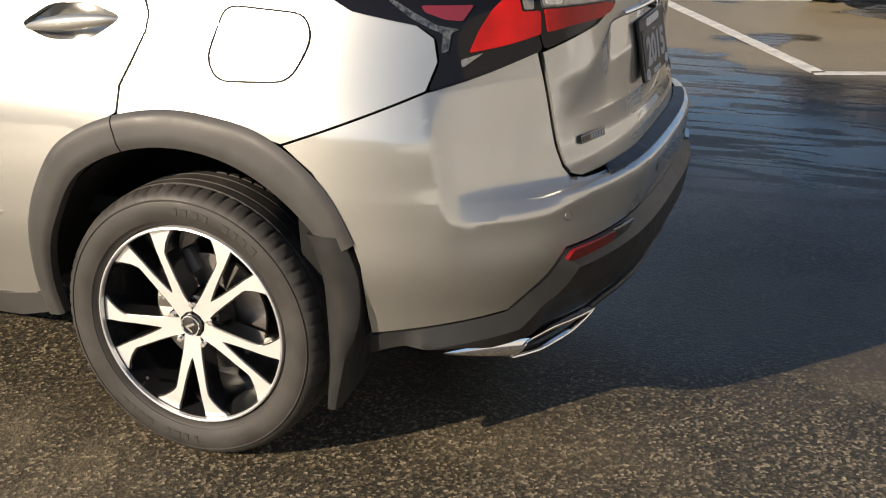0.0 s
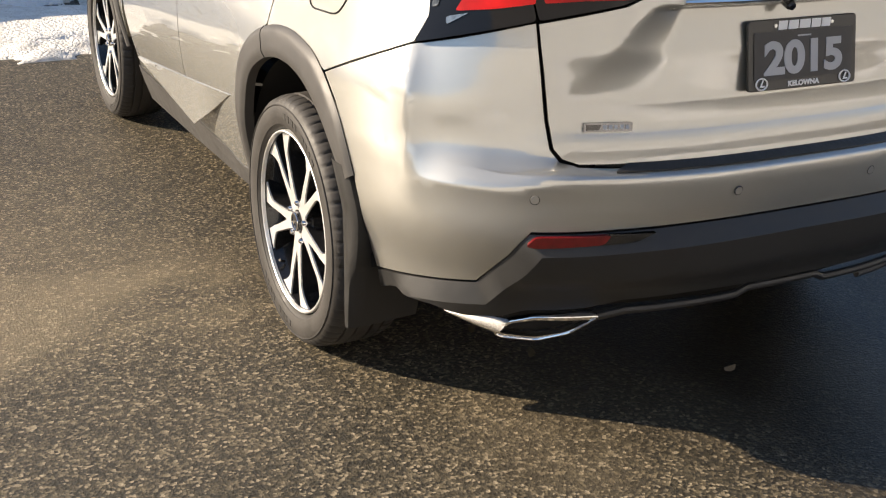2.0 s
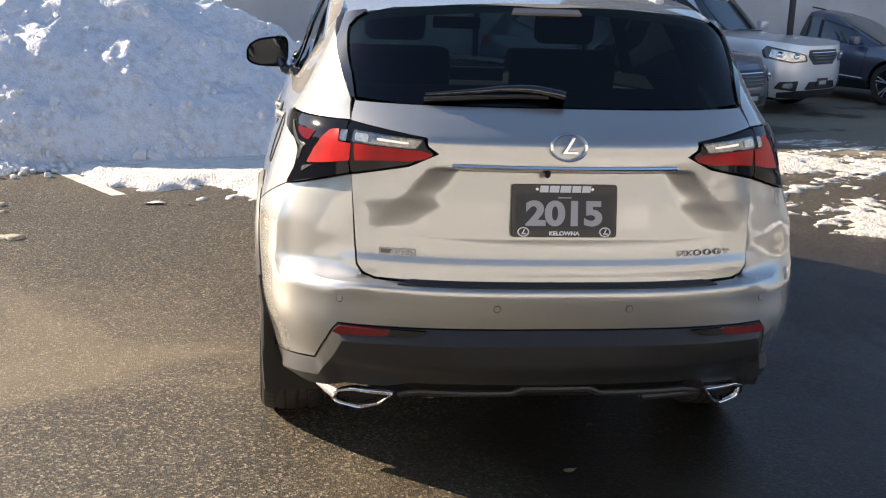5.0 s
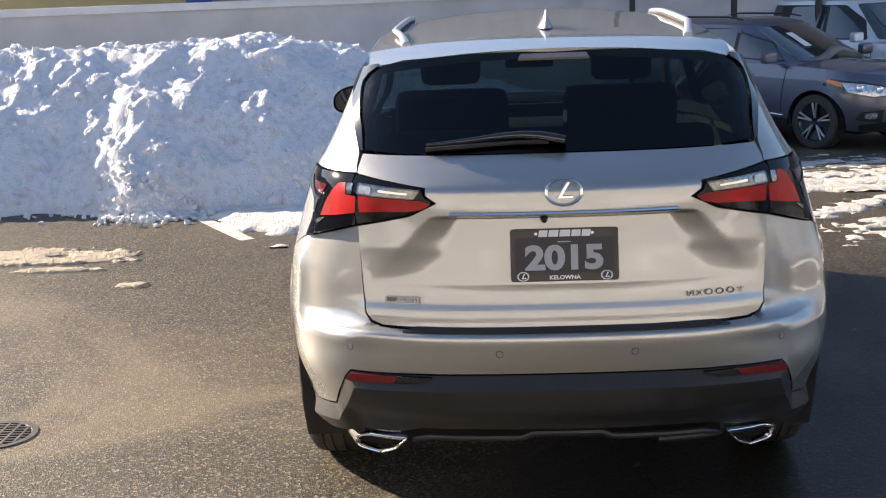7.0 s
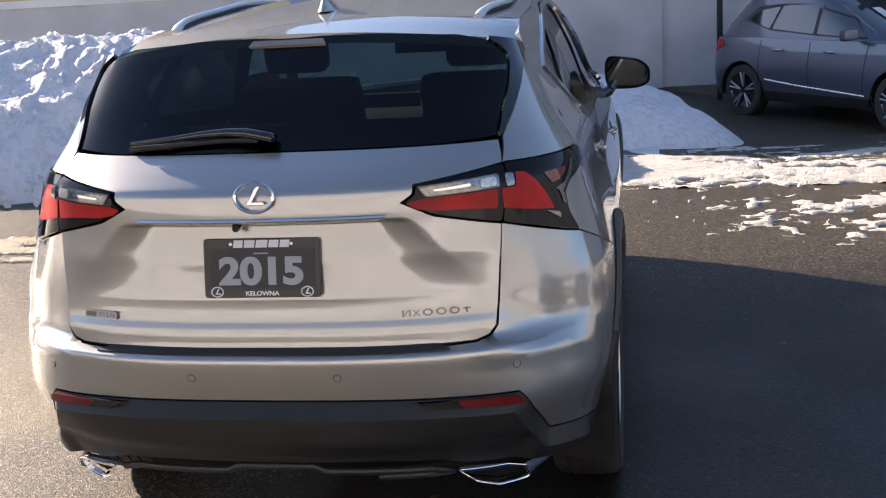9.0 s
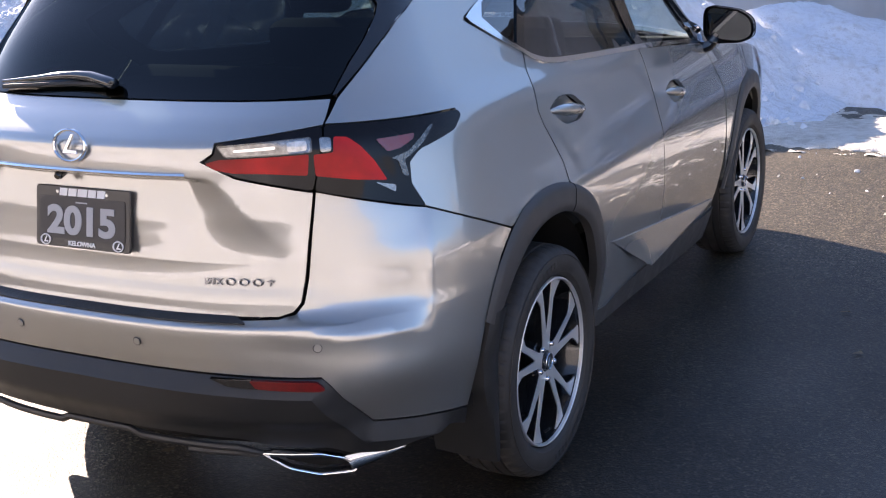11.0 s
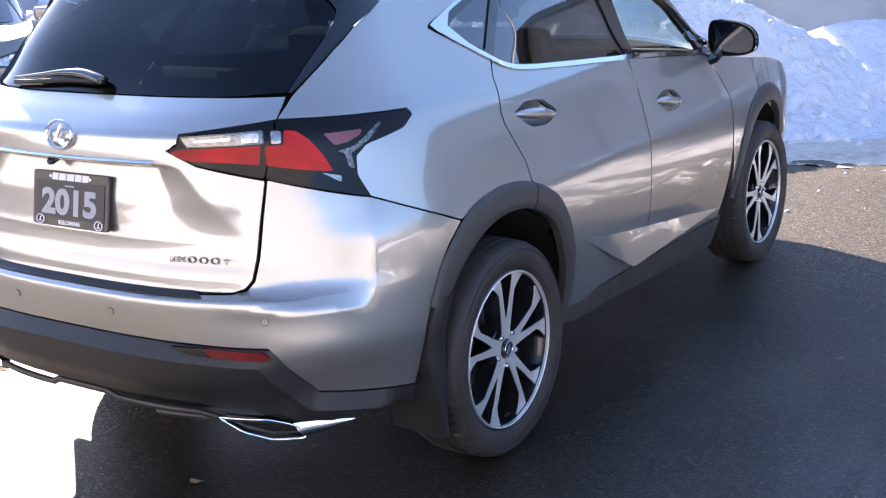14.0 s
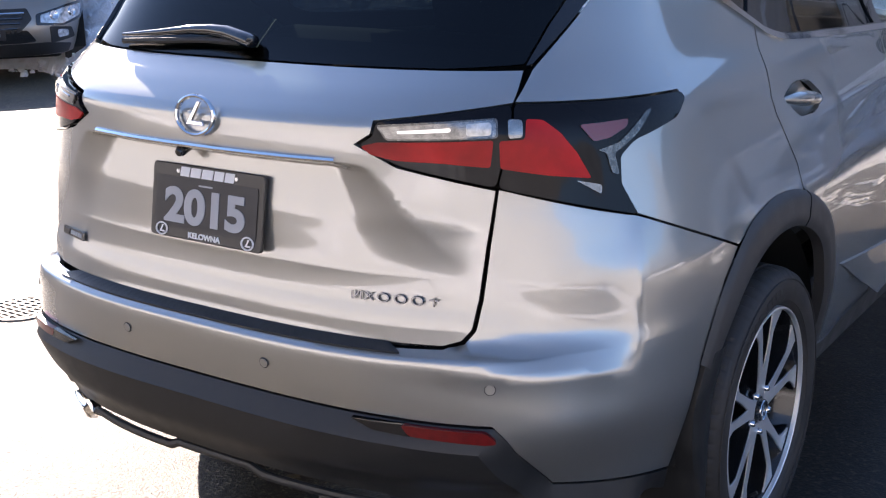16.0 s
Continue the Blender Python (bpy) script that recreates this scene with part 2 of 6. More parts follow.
FABRIC = material("dark_upholstery", (0.014, 0.014, 0.015), rough=0.8, vary=0.2, bump=0.3)
PLATE_BLACK = material("plate_black", (0.012, 0.012, 0.013), rough=0.35, coat=0.3, vary=0.1)
PLATE_DARK = material("plate_face", (0.022, 0.022, 0.025), rough=0.40, vary=0.15, scale=40)
WHITE_INK = material("white_print", (0.80, 0.80, 0.80), rough=0.5, vary=0.04)
GREY_INK = material("grey_print", (0.42, 0.43, 0.45), rough=0.5, vary=0.05)
DARK_CHROME = material("dark_chrome", (0.22, 0.22, 0.23), rough=0.15, metal=1.0)
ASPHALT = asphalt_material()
SNOW = snow_material("pile_snow", 0.55)
SNOW_CLEAN = snow_material("bright_snow", 0.25, (0.90, 0.90, 0.90))
SLUSH = snow_material("dirty_snow", 0.65, (0.86, 0.83, 0.77))
SAND_SNOW = snow_material("sandy_snow", 1.3, (0.58, 0.50, 0.36))
TRACK_SNOW = snow_material("track_snow", 1.0, (0.76, 0.73, 0.66))
RUBBER_MARK = material("raised_rubber", (0.034, 0.033, 0.031), rough=0.5)
CONCRETE = material("concrete", (0.58, 0.58, 0.59), rough=0.8, vary=0.14, scale=1.4, bump=0.3, bump_scale=60)
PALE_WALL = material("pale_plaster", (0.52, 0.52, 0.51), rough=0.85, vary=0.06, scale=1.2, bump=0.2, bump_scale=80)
CAP = material("cap_flashing", (0.75, 0.75, 0.77), rough=0.5, vary=0.08, scale=3)
SIDING = material("siding", (0.34, 0.33, 0.33), rough=0.6, vary=0.08, scale=2)
LINE_PAINT = material("line_paint", (0.66, 0.64, 0.58), rough=0.6, vary=0.25, scale=9, bump=0.4, bump_scale=150)
IRON = material("cast_iron_grate", (0.12, 0.11, 0.10), rough=0.6, metal=0.6, vary=0.3, scale=25)
POST = material("dark_post", (0.020, 0.022, 0.030), rough=0.4, vary=0.1)
POST_LIGHT = material("pale_post", (0.50, 0.52, 0.55), rough=0.5, vary=0.1)
AMBER = material("amber_lens", (0.85, 0.25, 0.02), rough=0.2, coat=1.0)
LEAF = material("dry_leaf", (0.17, 0.13, 0.08), rough=0.7, vary=0.3, scale=60)


# ---- building helpers ----
def part(name, bm, mat, parent=None, label="", sharp=35):
    """Links a bmesh as one mesh object, under parent if one is given."""
    bm.normal_update()
    lim = radians(sharp)
    for f in bm.faces:
        f.smooth = True
    for e in bm.edges:
        if len(e.link_faces) == 2 and e.calc_face_angle(0) > lim:
            e.smooth = False
    me = bpy.data.meshes.new(name)
    bm.to_mesh(me)
    bm.free()
    me.materials.append(mat)
    ob = new(name, me)
    if parent is not None:
        ob.parent = parent
    if label:
        tagged(ob, label)
    return ob


def thing(name, label, category, at=Matrix(), group="", kind=""):
    ob = new(name)
    ob.empty_display_size = 0.1
    ob.matrix_world = at
    return tagged(ob, label, category, group, kind)


def poly_mesh(verts, faces):
    bm = bmesh.new()
    vs = [bm.verts.new(v) for v in verts]
    for f in faces:
        try:
            bm.faces.new([vs[i] for i in f])
        except ValueError:
            pass
    return bm


def grid_mesh(f, nu, nv, close_u=False, flip=False):
    """A sheet f(u, v) for u, v in 0..1."""
    vs = [f(i / nu, j / nv) for j in range(nv + 1) for i in range(nu + (0 if close_u else 1))]
    w = nu if close_u else nu + 1
    fs = []
    for j in range(nv):
        for i in range(nu):
            a, b = j * w + i, j * w + (i + 1) % w
            q = (a, b, b + w, a + w)
            fs.append(q[::-1] if flip else q)
    return poly_mesh(vs, fs)


def box(x0, x1, y0, y1, z0, z1, bevel=0.0, segs=2):
    bm = bmesh.new()
    bmesh.ops.create_cube(bm, size=1, matrix=Matrix.Translation(((x0 + x1) / 2, (y0 + y1) / 2, (z0 + z1) / 2)) @ Matrix.Diagonal((x1 - x0, y1 - y0, z1 - z0, 1)))
    if bevel:
        bmesh.ops.bevel(bm, geom=bm.edges[:], offset=bevel, segments=segs, affect="EDGES", profile=0.6)
    return bm


def lathe(profile, n=48, axis="x"):
    """Turns (along the axis, radius) pairs round the axis."""
    vs, fs, k = [], [], len(profile)
    for i in range(n):
        a = 2 * math.pi * i / n
        for d, r in profile:
            vs.append((d, r * math.cos(a), r * math.sin(a)) if axis == "x" else (r * math.cos(a), r * math.sin(a), d))
    for i in range(n):
        j = (i + 1) % n
        for q in range(k - 1):
            fs.append((i * k + q, i * k + q + 1, j * k + q + 1, j * k + q))
    bm = poly_mesh(vs, fs)
    bmesh.ops.remove_doubles(bm, verts=bm.verts[:], dist=1e-6)
    bmesh.ops.recalc_face_normals(bm, faces=bm.faces[:])
    return bm


def tube(path, r, n=10, flat=1.0, closed=False):
    """A rod along a path; flat squeezes its height."""
    pts = [Vector(p) for p in path]
    vs, fs, k = [], [], len(pts)
    for i, p in enumerate(pts):
        a, b = pts[i - 1 if (i or closed) else 0], pts[(i + 1) % k if (i + 1 < k or closed) else i]
        d = (b - a).normalized()
        side = d.cross(Vector((0, 0, 1)))
        side = side.normalized() if side.length > 1e-4 else Vector((1, 0, 0))
        up = side.cross(d)
        rr = r(i / (k - 1)) if callable(r) else r
        for j in range(n):
            t = 2 * math.pi * j / n
            vs.append(p + side * math.cos(t) * rr + up * math.sin(t) * rr * flat)
    for i in range(k if closed else k - 1):
        q = (i + 1) % k
        for j in range(n):
            fs.append((i * n + j, i * n + (j + 1) % n, q * n + (j + 1) % n, q * n + j))
    if not closed:
        fs += [tuple(range(n))[::-1], tuple(range((k - 1) * n, k * n))]
    bm = poly_mesh(vs, fs)
    bmesh.ops.recalc_face_normals(bm, faces=bm.faces[:])
    return bm


def inside(px, py, poly):
    """Which of the points lie inside the polygon."""
    ok = np.zeros(len(px), bool)
    for (x1, y1), (x2, y2) in zip(poly, poly[1:] + poly[:1]):
        cut = (y1 > py) != (y2 > py)
        if y1 != y2:
            ok ^= cut & (px < (x2 - x1) * (py - y1) / (y2 - y1) + x1)
    return ok


def rounded(poly, r, n=4):
    """The polygon with its corners rounded off."""
    out, k = [], len(poly)
    for i in range(k):
        a, b, c = Vector(poly[i - 1]), Vector(poly[i]), Vector(poly[(i + 1) % k])
        da, dc = min(r, (a - b).length * 0.45), min(r, (c - b).length * 0.45)
        p, q = b + (a - b).normalized() * da, b + (c - b).normalized() * dc
        for j in range(n + 1):
            t = j / n
            out.append(tuple(p * (1 - t) ** 2 + b * 2 * t * (1 - t) + q * t * t))
    return out


def inset(poly, g):
    """The polygon drawn in by g."""
    k, out = len(poly), []
    area = sum(poly[i - 1][0] * poly[i][1] - poly[i][0] * poly[i - 1][1] for i in range(k))
    sg = 1 if area > 0 else -1
    for i in range(k):
        a, b, c = Vector(poly[i - 1]), Vector(poly[i]), Vector(poly[(i + 1) % k])
        u, v = (b - a).normalized(), (c - b).normalized()
        n1, n2 = Vector((-u.y, u.x)) * sg, Vector((-v.y, v.x)) * sg
        m = n1 + n2
        m = m / max(m.length_squared, 0.35) * 2 if m.length > 1e-6 else n1
        out.append(tuple(b + m * g))
    return out


def dense(poly, h):
    out = []
    for a, b in zip(poly, poly[1:] + poly[:1]):
        n = max(1, int(math.hypot(b[0] - a[0], b[1] - a[1]) / h + 0.5))
        out += [(a[0] + (b[0] - a[0]) * i / n, a[1] + (b[1] - a[1]) * i / n) for i in range(n)]
    return out


from mathutils.geometry import delaunay_2d_cdt


def sheet(poly, lift, h=0.025, holes=(), thick=0.012, rows=(), creases=()):
    """Fills a polygon of the plane with a fine net that keeps to the creases, lifts it by lift(u, v) -> (place, normal) and gives it a turned-in rim."""
    rings = [dense(poly, h)] + [dense(o, min(h, .012)) for o in holes]
    flat = [Vector(p) for r in rings for p in r]
    faces, cuts, k = [], [], 0
    for r in rings:
        ids = list(range(k, k + len(r)))
        if k == 0:
            faces.append(ids)
        else:
            cuts += list(zip(ids, ids[1:] + ids[:1]))
        k += len(r)
    for line_ in creases:
        ids = list(range(k, k + len(line_)))
        flat += [Vector(p) for p in line_]
        cuts += list(zip(ids, ids[1:]))
        k += len(line_)
    us, vs = [p[0] for p in poly], [p[1] for p in poly]
    gu = np.arange(min(us) + h * 0.5, max(us), h)
    gv = np.array(sorted([*np.arange(min(vs) + h * 0.5, max(vs), h), *rows]))
    if len(gu) and len(gv):
        gx, gy = (a.ravel() for a in np.meshgrid(gu, gv))
        ok = inside(gx, gy, inset(poly, h * 0.35))
        for o in holes:
            ok &= ~inside(gx, gy, inset(o, -h * 0.35))
        for line_ in creases:
            for px, py in line_:
                ok &= (gx - px) ** 2 + (gy - py) ** 2 > (h * .45) ** 2
        flat += [Vector((float(a), float(b))) for a, b in zip(gx[ok], gy[ok])]
    pv, _, pf, *_ = delaunay_2d_cdt(flat, cuts, faces, 1, 1e-5)
    if holes:
        mid = [sum((pv[i] for i in f), Vector((0, 0))) / len(f) for f in pf]
        mx, my = np.array([m.x for m in mid]), np.array([m.y for m in mid])
        gone = np.zeros(len(mid), bool)
        for o in rings[1:]:
            gone |= inside(mx, my, o)
        pf = [f for f, g in zip(pf, gone) if not g]
    bm = bmesh.new()
    tops, nrm = [], []
    for p in pv:
        place, n = lift(p.x, p.y)
        tops.append(bm.verts.new(place))
        nrm.append(Vector(n))
    for f in pf:
        a, b, c = (Vector(tops[i].co) for i in f[:3])
        g = (b - a).cross(c - a)
        o = f if g.dot(nrm[f[0]]) > 0 else f[::-1]
        try:
            bm.faces.new([tops[i] for i in o])
        except ValueError:
            pass
    if thick:
        bm.verts.index_update()
        low = {}
        for e in [e for e in bm.edges if len(e.link_faces) == 1]:
            lp = e.link_loops[0]
            a, b = lp.vert, lp.link_loop_next.vert
            for v in (a, b):
                if v not in low:
                    low[v] = bm.verts.new(v.co - nrm[v.index] * thick)
            bm.faces.new((b, a, low[a], low[b]))
    return bm


# ---- the shape of the car's body: plan sections at each height, unrolled as (s, z) from the middle of the tail round the corner and along the side ----
YC, YF, R0 = -0.25, 3.02, 0.8
S90 = R0 * math.pi / 2


def curve(*pts):
    """A smooth curve through pairs, with no overshoot."""
    xs, ys = [p[0] for p in pts], [p[1] for p in pts]
    k = len(xs)
    d = [(ys[i + 1] - ys[i]) / (xs[i + 1] - xs[i]) for i in range(k - 1)]
    m = [d[0]] + [0 if d[i - 1] * d[i] <= 0 else 2 * d[i - 1] * d[i] / (d[i - 1] + d[i]) for i in range(1, k - 1)] + [d[-1]]

    def f(x):
        if x <= xs[0]:
            return ys[0]
        if x >= xs[-1]:
            return ys[-1]
        i = 0
        while x > xs[i + 1]:
            i += 1
        h = xs[i + 1] - xs[i]
        u = (x - xs[i]) / h
        return ys[i] * (1 + 2 * u) * (1 - u) ** 2 + m[i] * h * u * (1 - u) ** 2 + ys[i + 1] * u * u * (3 - 2 * u) - m[i + 1] * h * u * u * (1 - u)
    return f


half_width = curve((.18, .80), (.30, .845), (.45, .885), (.60, .915), (.75, .925), (.86, .920), (.95, .897), (1.08, .858), (1.18, .820), (1.235, .782), (1.29, .752), (1.41, .695), (1.50, .655), (1.56, .622), (1.62, .56))
tail = curve((.18, .55), (.28, .66), (.36, .725), (.46, .752), (.60, .752), (.66, .762), (.72, .768), (.735, .764), (.75, .712), (.79, .708), (.83, .694), (.88, .690), (.95, .697), (1.0, .703), (1.10, .702), (1.165, .698), (1.21, .645), (1.27, .545), (1.40, .43), (1.52, .305), (1.60, .22))
tail_corner = curve((.18, .55), (.28, .66), (.36, .722), (.46, .743), (.62, .752), (.70, .758), (.738, .746), (.775, .716), (.82, .706), (.90, .702), (1.0, .703), (1.10, .702), (1.165, .698), (1.21, .645), (1.27, .545), (1.40, .43), (1.52, .305), (1.60, .22))
square = curve((.2, 2.5), (.45, 2.7), (.59, 3.1), (.70, 2.85), (.83, 2.8), (1.05, 2.6), (1.18, 2.7), (1.257, 3.0), (1.5, 3.2))
nose = curve((.18, .34), (.30, .46), (.55, .52), (.75, .50), (.90, .43), (1.0, .30))


def narrow(y, z):
    k = 1.0 - .022 * max(0, y - .3) ** 1.3 - .15 * max(0, y - 2.4) ** 2
    if z > 1.2:
        u = min(1, (y - YC) / .75)
        k += min(1, (z - 1.2) / .2) * .045 * u * u * (3 - 2 * u)
        k -= .025 * max(0, y - 1.2)
    return k


def skin(s, z):
    side, s = (-1 if s < 0 else 1), abs(s)
    if s < S90:
        th, a, n = s / R0, half_width(z), square(z)
        k = min(1, max(0, (s - .58) / .20))
        k = k * k * (3 - 2 * k)
        b = tail(z) * (1 - k) + tail_corner(z) * k
        r = (abs(math.sin(th) / a) ** n + abs(math.cos(th) / b) ** n) ** (-1 / n)
        return Vector((side * r * math.sin(th), YC - r * math.cos(th), z))
    y = YC + s - S90
    if y < YF:
        return Vector((side * half_width(z) * narrow(y, z), y, z))
    th, a, b = min((y - YF) / R0, math.pi / 2), half_width(z) * narrow(YF, z), nose(z)
    r = (abs(math.cos(th) / a) ** 2.6 + abs(math.sin(th) / b) ** 2.6) ** (-1 / 2.6)
    return Vector((side * r * math.cos(th), YF + r * math.sin(th), z))


def normal(s, z):
    d = 0.004
    n = (skin(s + d, z) - skin(s - d, z)).cross(skin(s, z + d) - skin(s, z - d))
    return n.normalized()


def lifter(off=0.0, relief=None):
    def lift(s, z):
        n = normal(s, z)
        return skin(s, z) + n * (off + (relief(s, z) if relief else 0.0)), n
    return lift


def SY(y):
    return S90 + y - YC


def mirrored(poly):
    return [(-s, z) for s, z in reversed(poly)]


GAP = 0.0015


def body_panel(name, poly, mat, parent, off=0.0, h=0.03, holes=(), thick=0.015, gap=GAP, relief=None, rows=(), label="", sharp=30, soft=0.0, creases=()):
    p = inset(poly, gap) if gap else poly
    if soft:
        p = rounded(p, soft)
    return part(name, sheet(p, lifter(off, relief), h, holes, thick, rows, creases), mat, parent, label, sharp)


def both_sides(name, poly, mat, parent, holes=(), **k):
    """The panel on the right and its mirror image on the left."""
    r = body_panel(name, poly, mat, parent, holes=holes, **k)
    if k.get("relief"):
        f = k["relief"]
        k["relief"] = lambda s, z: f(-s, z)
    l = body_panel(name, mirrored(poly), mat, parent, holes=[mirrored(o) for o in holes], **k)
    return r, l


def step(x, a, b):
    t = min(1, max(0, (x - a) / (b - a)))
    return t * t * (3 - 2 * t)


car = thing("parked_suv", "silver-beige compact luxury suv parked on damp asphalt", "car")

ARCH_Z = 0.36


ARCH_OUT = curve((0, .465), (16, .480), (40, .518), (57, .548), (75, .546), (100, .552), (116, .566), (130, .552), (146, .512), (163, .482), (180, .47))
ARCH_IN = curve((0, .415), (35, .432), (57, .462), (90, .464), (120, .468), (137, .457), (155, .437), (180, .42))


def arc(yc, r, a0, a1, n=24, zr=1.0):
    """Points (s, z) on the outer line of a wheel arch; angles from the front, upwards."""
    if r is None:
        return [(SY(yc + ARCH_OUT(a) * math.cos(radians(a))), ARCH_Z + ARCH_OUT(a) * math.sin(radians(a))) for a in [a0 + (a1 - a0) * i / n for i in range(n + 1)]]
    return [(SY(yc + r * math.cos(radians(a0 + (a1 - a0) * i / n))), ARCH_Z + zr * r * math.sin(radians(a0 + (a1 - a0) * i / n))) for i in range(n + 1)]


# outlines of the tail lamp's two halves
LAMP_OUT = [(.681, 1.055), (.724, 1.204), (1.128, 1.192), (1.137, 1.178), (1.086, 1.147), (.951, 1.121), (.914, 1.096), (.909, 1.044), (.934, .983)]
LAMP_IN = [(.679, 1.055), (.721, 1.203), (.462, 1.174), (.458, 1.150), (.426, 1.133), (.506, 1.096)]

# tailgate: below the window, with the sunk field for the plate
def open_line(pts, h):
    """The open line through the points, set with points h apart."""
    out = []
    for a, b in zip(pts, pts[1:]):
        n = max(1, int(math.hypot(b[0] - a[0], b[1] - a[1]) / h + .5))
        out += [(a[0] + (b[0] - a[0]) * i / n, a[1] + (b[1] - a[1]) * i / n) for i in range(n)]
    return out + [tuple(pts[-1])]


def gate_relief(s, z):
    """The plate's field: its cheeks fall in from a slanting crease, deepest under the chrome strip."""
    x = abs(s)
    outer, inner = .437 + (1.09 - z) * .93, .355 + (1.09 - z) * .42
    k = max(0.0, min(1.0, (outer - x) / (outer - inner)))
    q = max(0.0, min(1.0, (z - .88) / .20)) * (1 - step(z, 1.079, 1.094))
    return -.040 * q * (k - .10 * math.sin(math.pi * k))


half = [(.30, 1.262), (.60, 1.262), (.772, 1.262), (.726, 1.206), (.459, 1.177), (.452, 1.153), (.420, 1.133), (.503, 1.092), (.680, 1.051), (.660, .945), (.643, .84), (.628, .785), (.609, .7615), (.576, .7495), (.30, .7465)]
GATE = half + mirrored(half)
body_panel("tailgate", GATE, PAINT, car, gap=0.0019, h=0.012, relief=gate_relief, creases=[open_line([(sg * (.437 + (1.09 - z) * .93), z) for z in (1.076, .90)], .01) for sg in (1, -1)], rows=(1.076, 1.080, 1.084, 1.088, 1.091, 1.094, 1.097, .876, .880, .884), sharp=40)

# rear window with its black side pieces and spoiler
W_OUT = [(.30, 1.266), (.62, 1.266), (.776, 1.273), (.850, 1.342), (.930, 1.405), (.985, 1.450), (1.006, 1.474), (1.0, 1.497), (.970, 1.522), (.90, 1.542), (.66, 1.556), (.30, 1.558)]
part("rear_window", sheet(W_OUT + mirrored(W_OUT), lifter(-0.004), 0.035, thick=0.004), TINT, car, "dark tinted rear window")
fin_poly = [(.776, 1.266), (.790, 1.269), (.860, 1.316), (.947, 1.374), (1.052, 1.433), (1.205, 1.490), (1.10, 1.512), (.985, 1.527), (.978, 1.520), (1.003, 1.497), (1.009, 1.474), (.988, 1.449), (.932, 1.402), (.853, 1.339)]
both_sides("window_side_trim", fin_poly, GLOSS_BLACK, car, off=0.004, gap=0.0, label="gloss black window side trim")


# bumper
half = [(.30, .744), (.575, .747), (.612, .757), (.632, .783), (.647, .84), (.664, .945), (.684, 1.052), (.934, .983), (1.223, .856), (1.16, .80), (1.115, .722), (1.085, .65), (1.068, .583), (1.060, .45), (1.054, .398), (.91, .428), (.766, .456), (.690, .545), (.668, .580), (.648, .606), (.48, .612), (.30, .614)]


def corner_crease(z):
    """Where the upright crease runs that parts the side from the tail."""
    return .900 + .115 * (z - .66)


shelf_line = curve((.30, .726), (.50, .724), (.60, .716), (.71, .702), (.80, .697), (.87, .691), (.95, .688))


def bumper_relief(s, z):
    """Above a level crease the corner is scooped back, up to an upright crease where the side begins."""
    x = abs(s)
    d = corner_crease(z) - x
    low = shelf_line(x)
    up = min(1.0, max(0.0, (z - low) / .090))
    up = 1 - (1 - up) ** 2.0
    scoop = (1 - math.exp(-max(0.0, d) / .045)) * up * step(x, .58, .74) * (1 - .3 * step(z, .83, 1.0))
    edge = max(0.0, 1 - abs(z - low) / .05) * (1 - step(x, .86, .95)) * step(x, .50, .60)
    flank = max(0.0, 1 - abs(d) / (.16 if d < 0 else .05)) ** 1.5 * step(z, .56, .68) * (1 - step(z, .93, 1.0))
    return .004 * edge - .021 * scoop + .004 * flank


lines = [[(sg * corner_crease(z), z) for z in (.70, .78, .86, .955)] for sg in (1, -1)] + [[(sg * x, shelf_line(x)) for x in (.56, .62, .68, .74, .80, .86, .885)] for sg in (1, -1)]
body_panel("rear_bumper", half + mirrored(half), PAINT, car, h=0.014, relief=bumper_relief, creases=[open_line(k, .012) for k in lines], rows=(.728, .732, .736, .738, .740, .742), sharp=50)
half = [(.30, .610), (.48, .608), (.652, .602), (.672, .576), (.694, .541), (.769, .451), (.912, .423), (1.055, .393), (1.062, .335), (.98, .372), (.873, .376), (.80, .366), (.70, .385), (.60, .392), (.54, .395), (.46, .420), (.30, .428)]


PAINT_EDGE = [Vector(k) for k in ((1.06, .395), (.91, .426), (.767, .453), (.692, .543), (.670, .578), (.650, .604), (.48, .610), (0, .612))]


SHELF = [(.95, .374), (.902, .383), (.743, .413), (.656, .517), (.634, .551), (.628, .561), (.48, .566), (.01, .568)]


def valance_relief(s, z):
    """A shelf that slopes out from under the painted edge, and a plain face that draws in below it."""
    p, d = Vector((abs(s), z)), 1.0
    for a, b in zip(PAINT_EDGE, PAINT_EDGE[1:]):
        t = max(0.0, min(1.0, (p - a).dot(b - a) / (b - a).length_squared))
        d = min(d, (p - a - (b - a) * t).length)
    shelf = -.004 + .030 * min(1.0, d / .044)
    return shelf * (1 - step(abs(s), .93, 1.02)) - .10 * max(0.0, d - .05) - .02 * (1 - step(abs(s), .66, .72)) * (1 - step(z, .44, .50))


body_panel("lower_bumper", half + mirrored(half), PLASTIC, car, h=0.0125, relief=valance_relief, creases=[open_line(SHELF, .01), open_line([(-q, z) for q, z in SHELF], .01)], sharp=24, label="black plastic lower bumper")
half = [(.12, .44), (.46, .44), (.53, .40), (.55, .38), (.50, .33), (.12, .33)]
body_panel("diffuser", half + mirrored(half), DARK, car, off=-0.07, h=0.05, gap=0.0)
lip = [(-.50, .385), (-.44, .402), (-.15, .409), (-.115, .425), (.115, .425), (.15, .409), (.44, .402), (.50, .385)]
part("diffuser_lip", tube([skin(s, z) + Vector((0, .02, -.012)) for s, z in dense(lip, .05)[:26]], .009, 8, 1.2), PLASTIC, car, "black plastic lip")
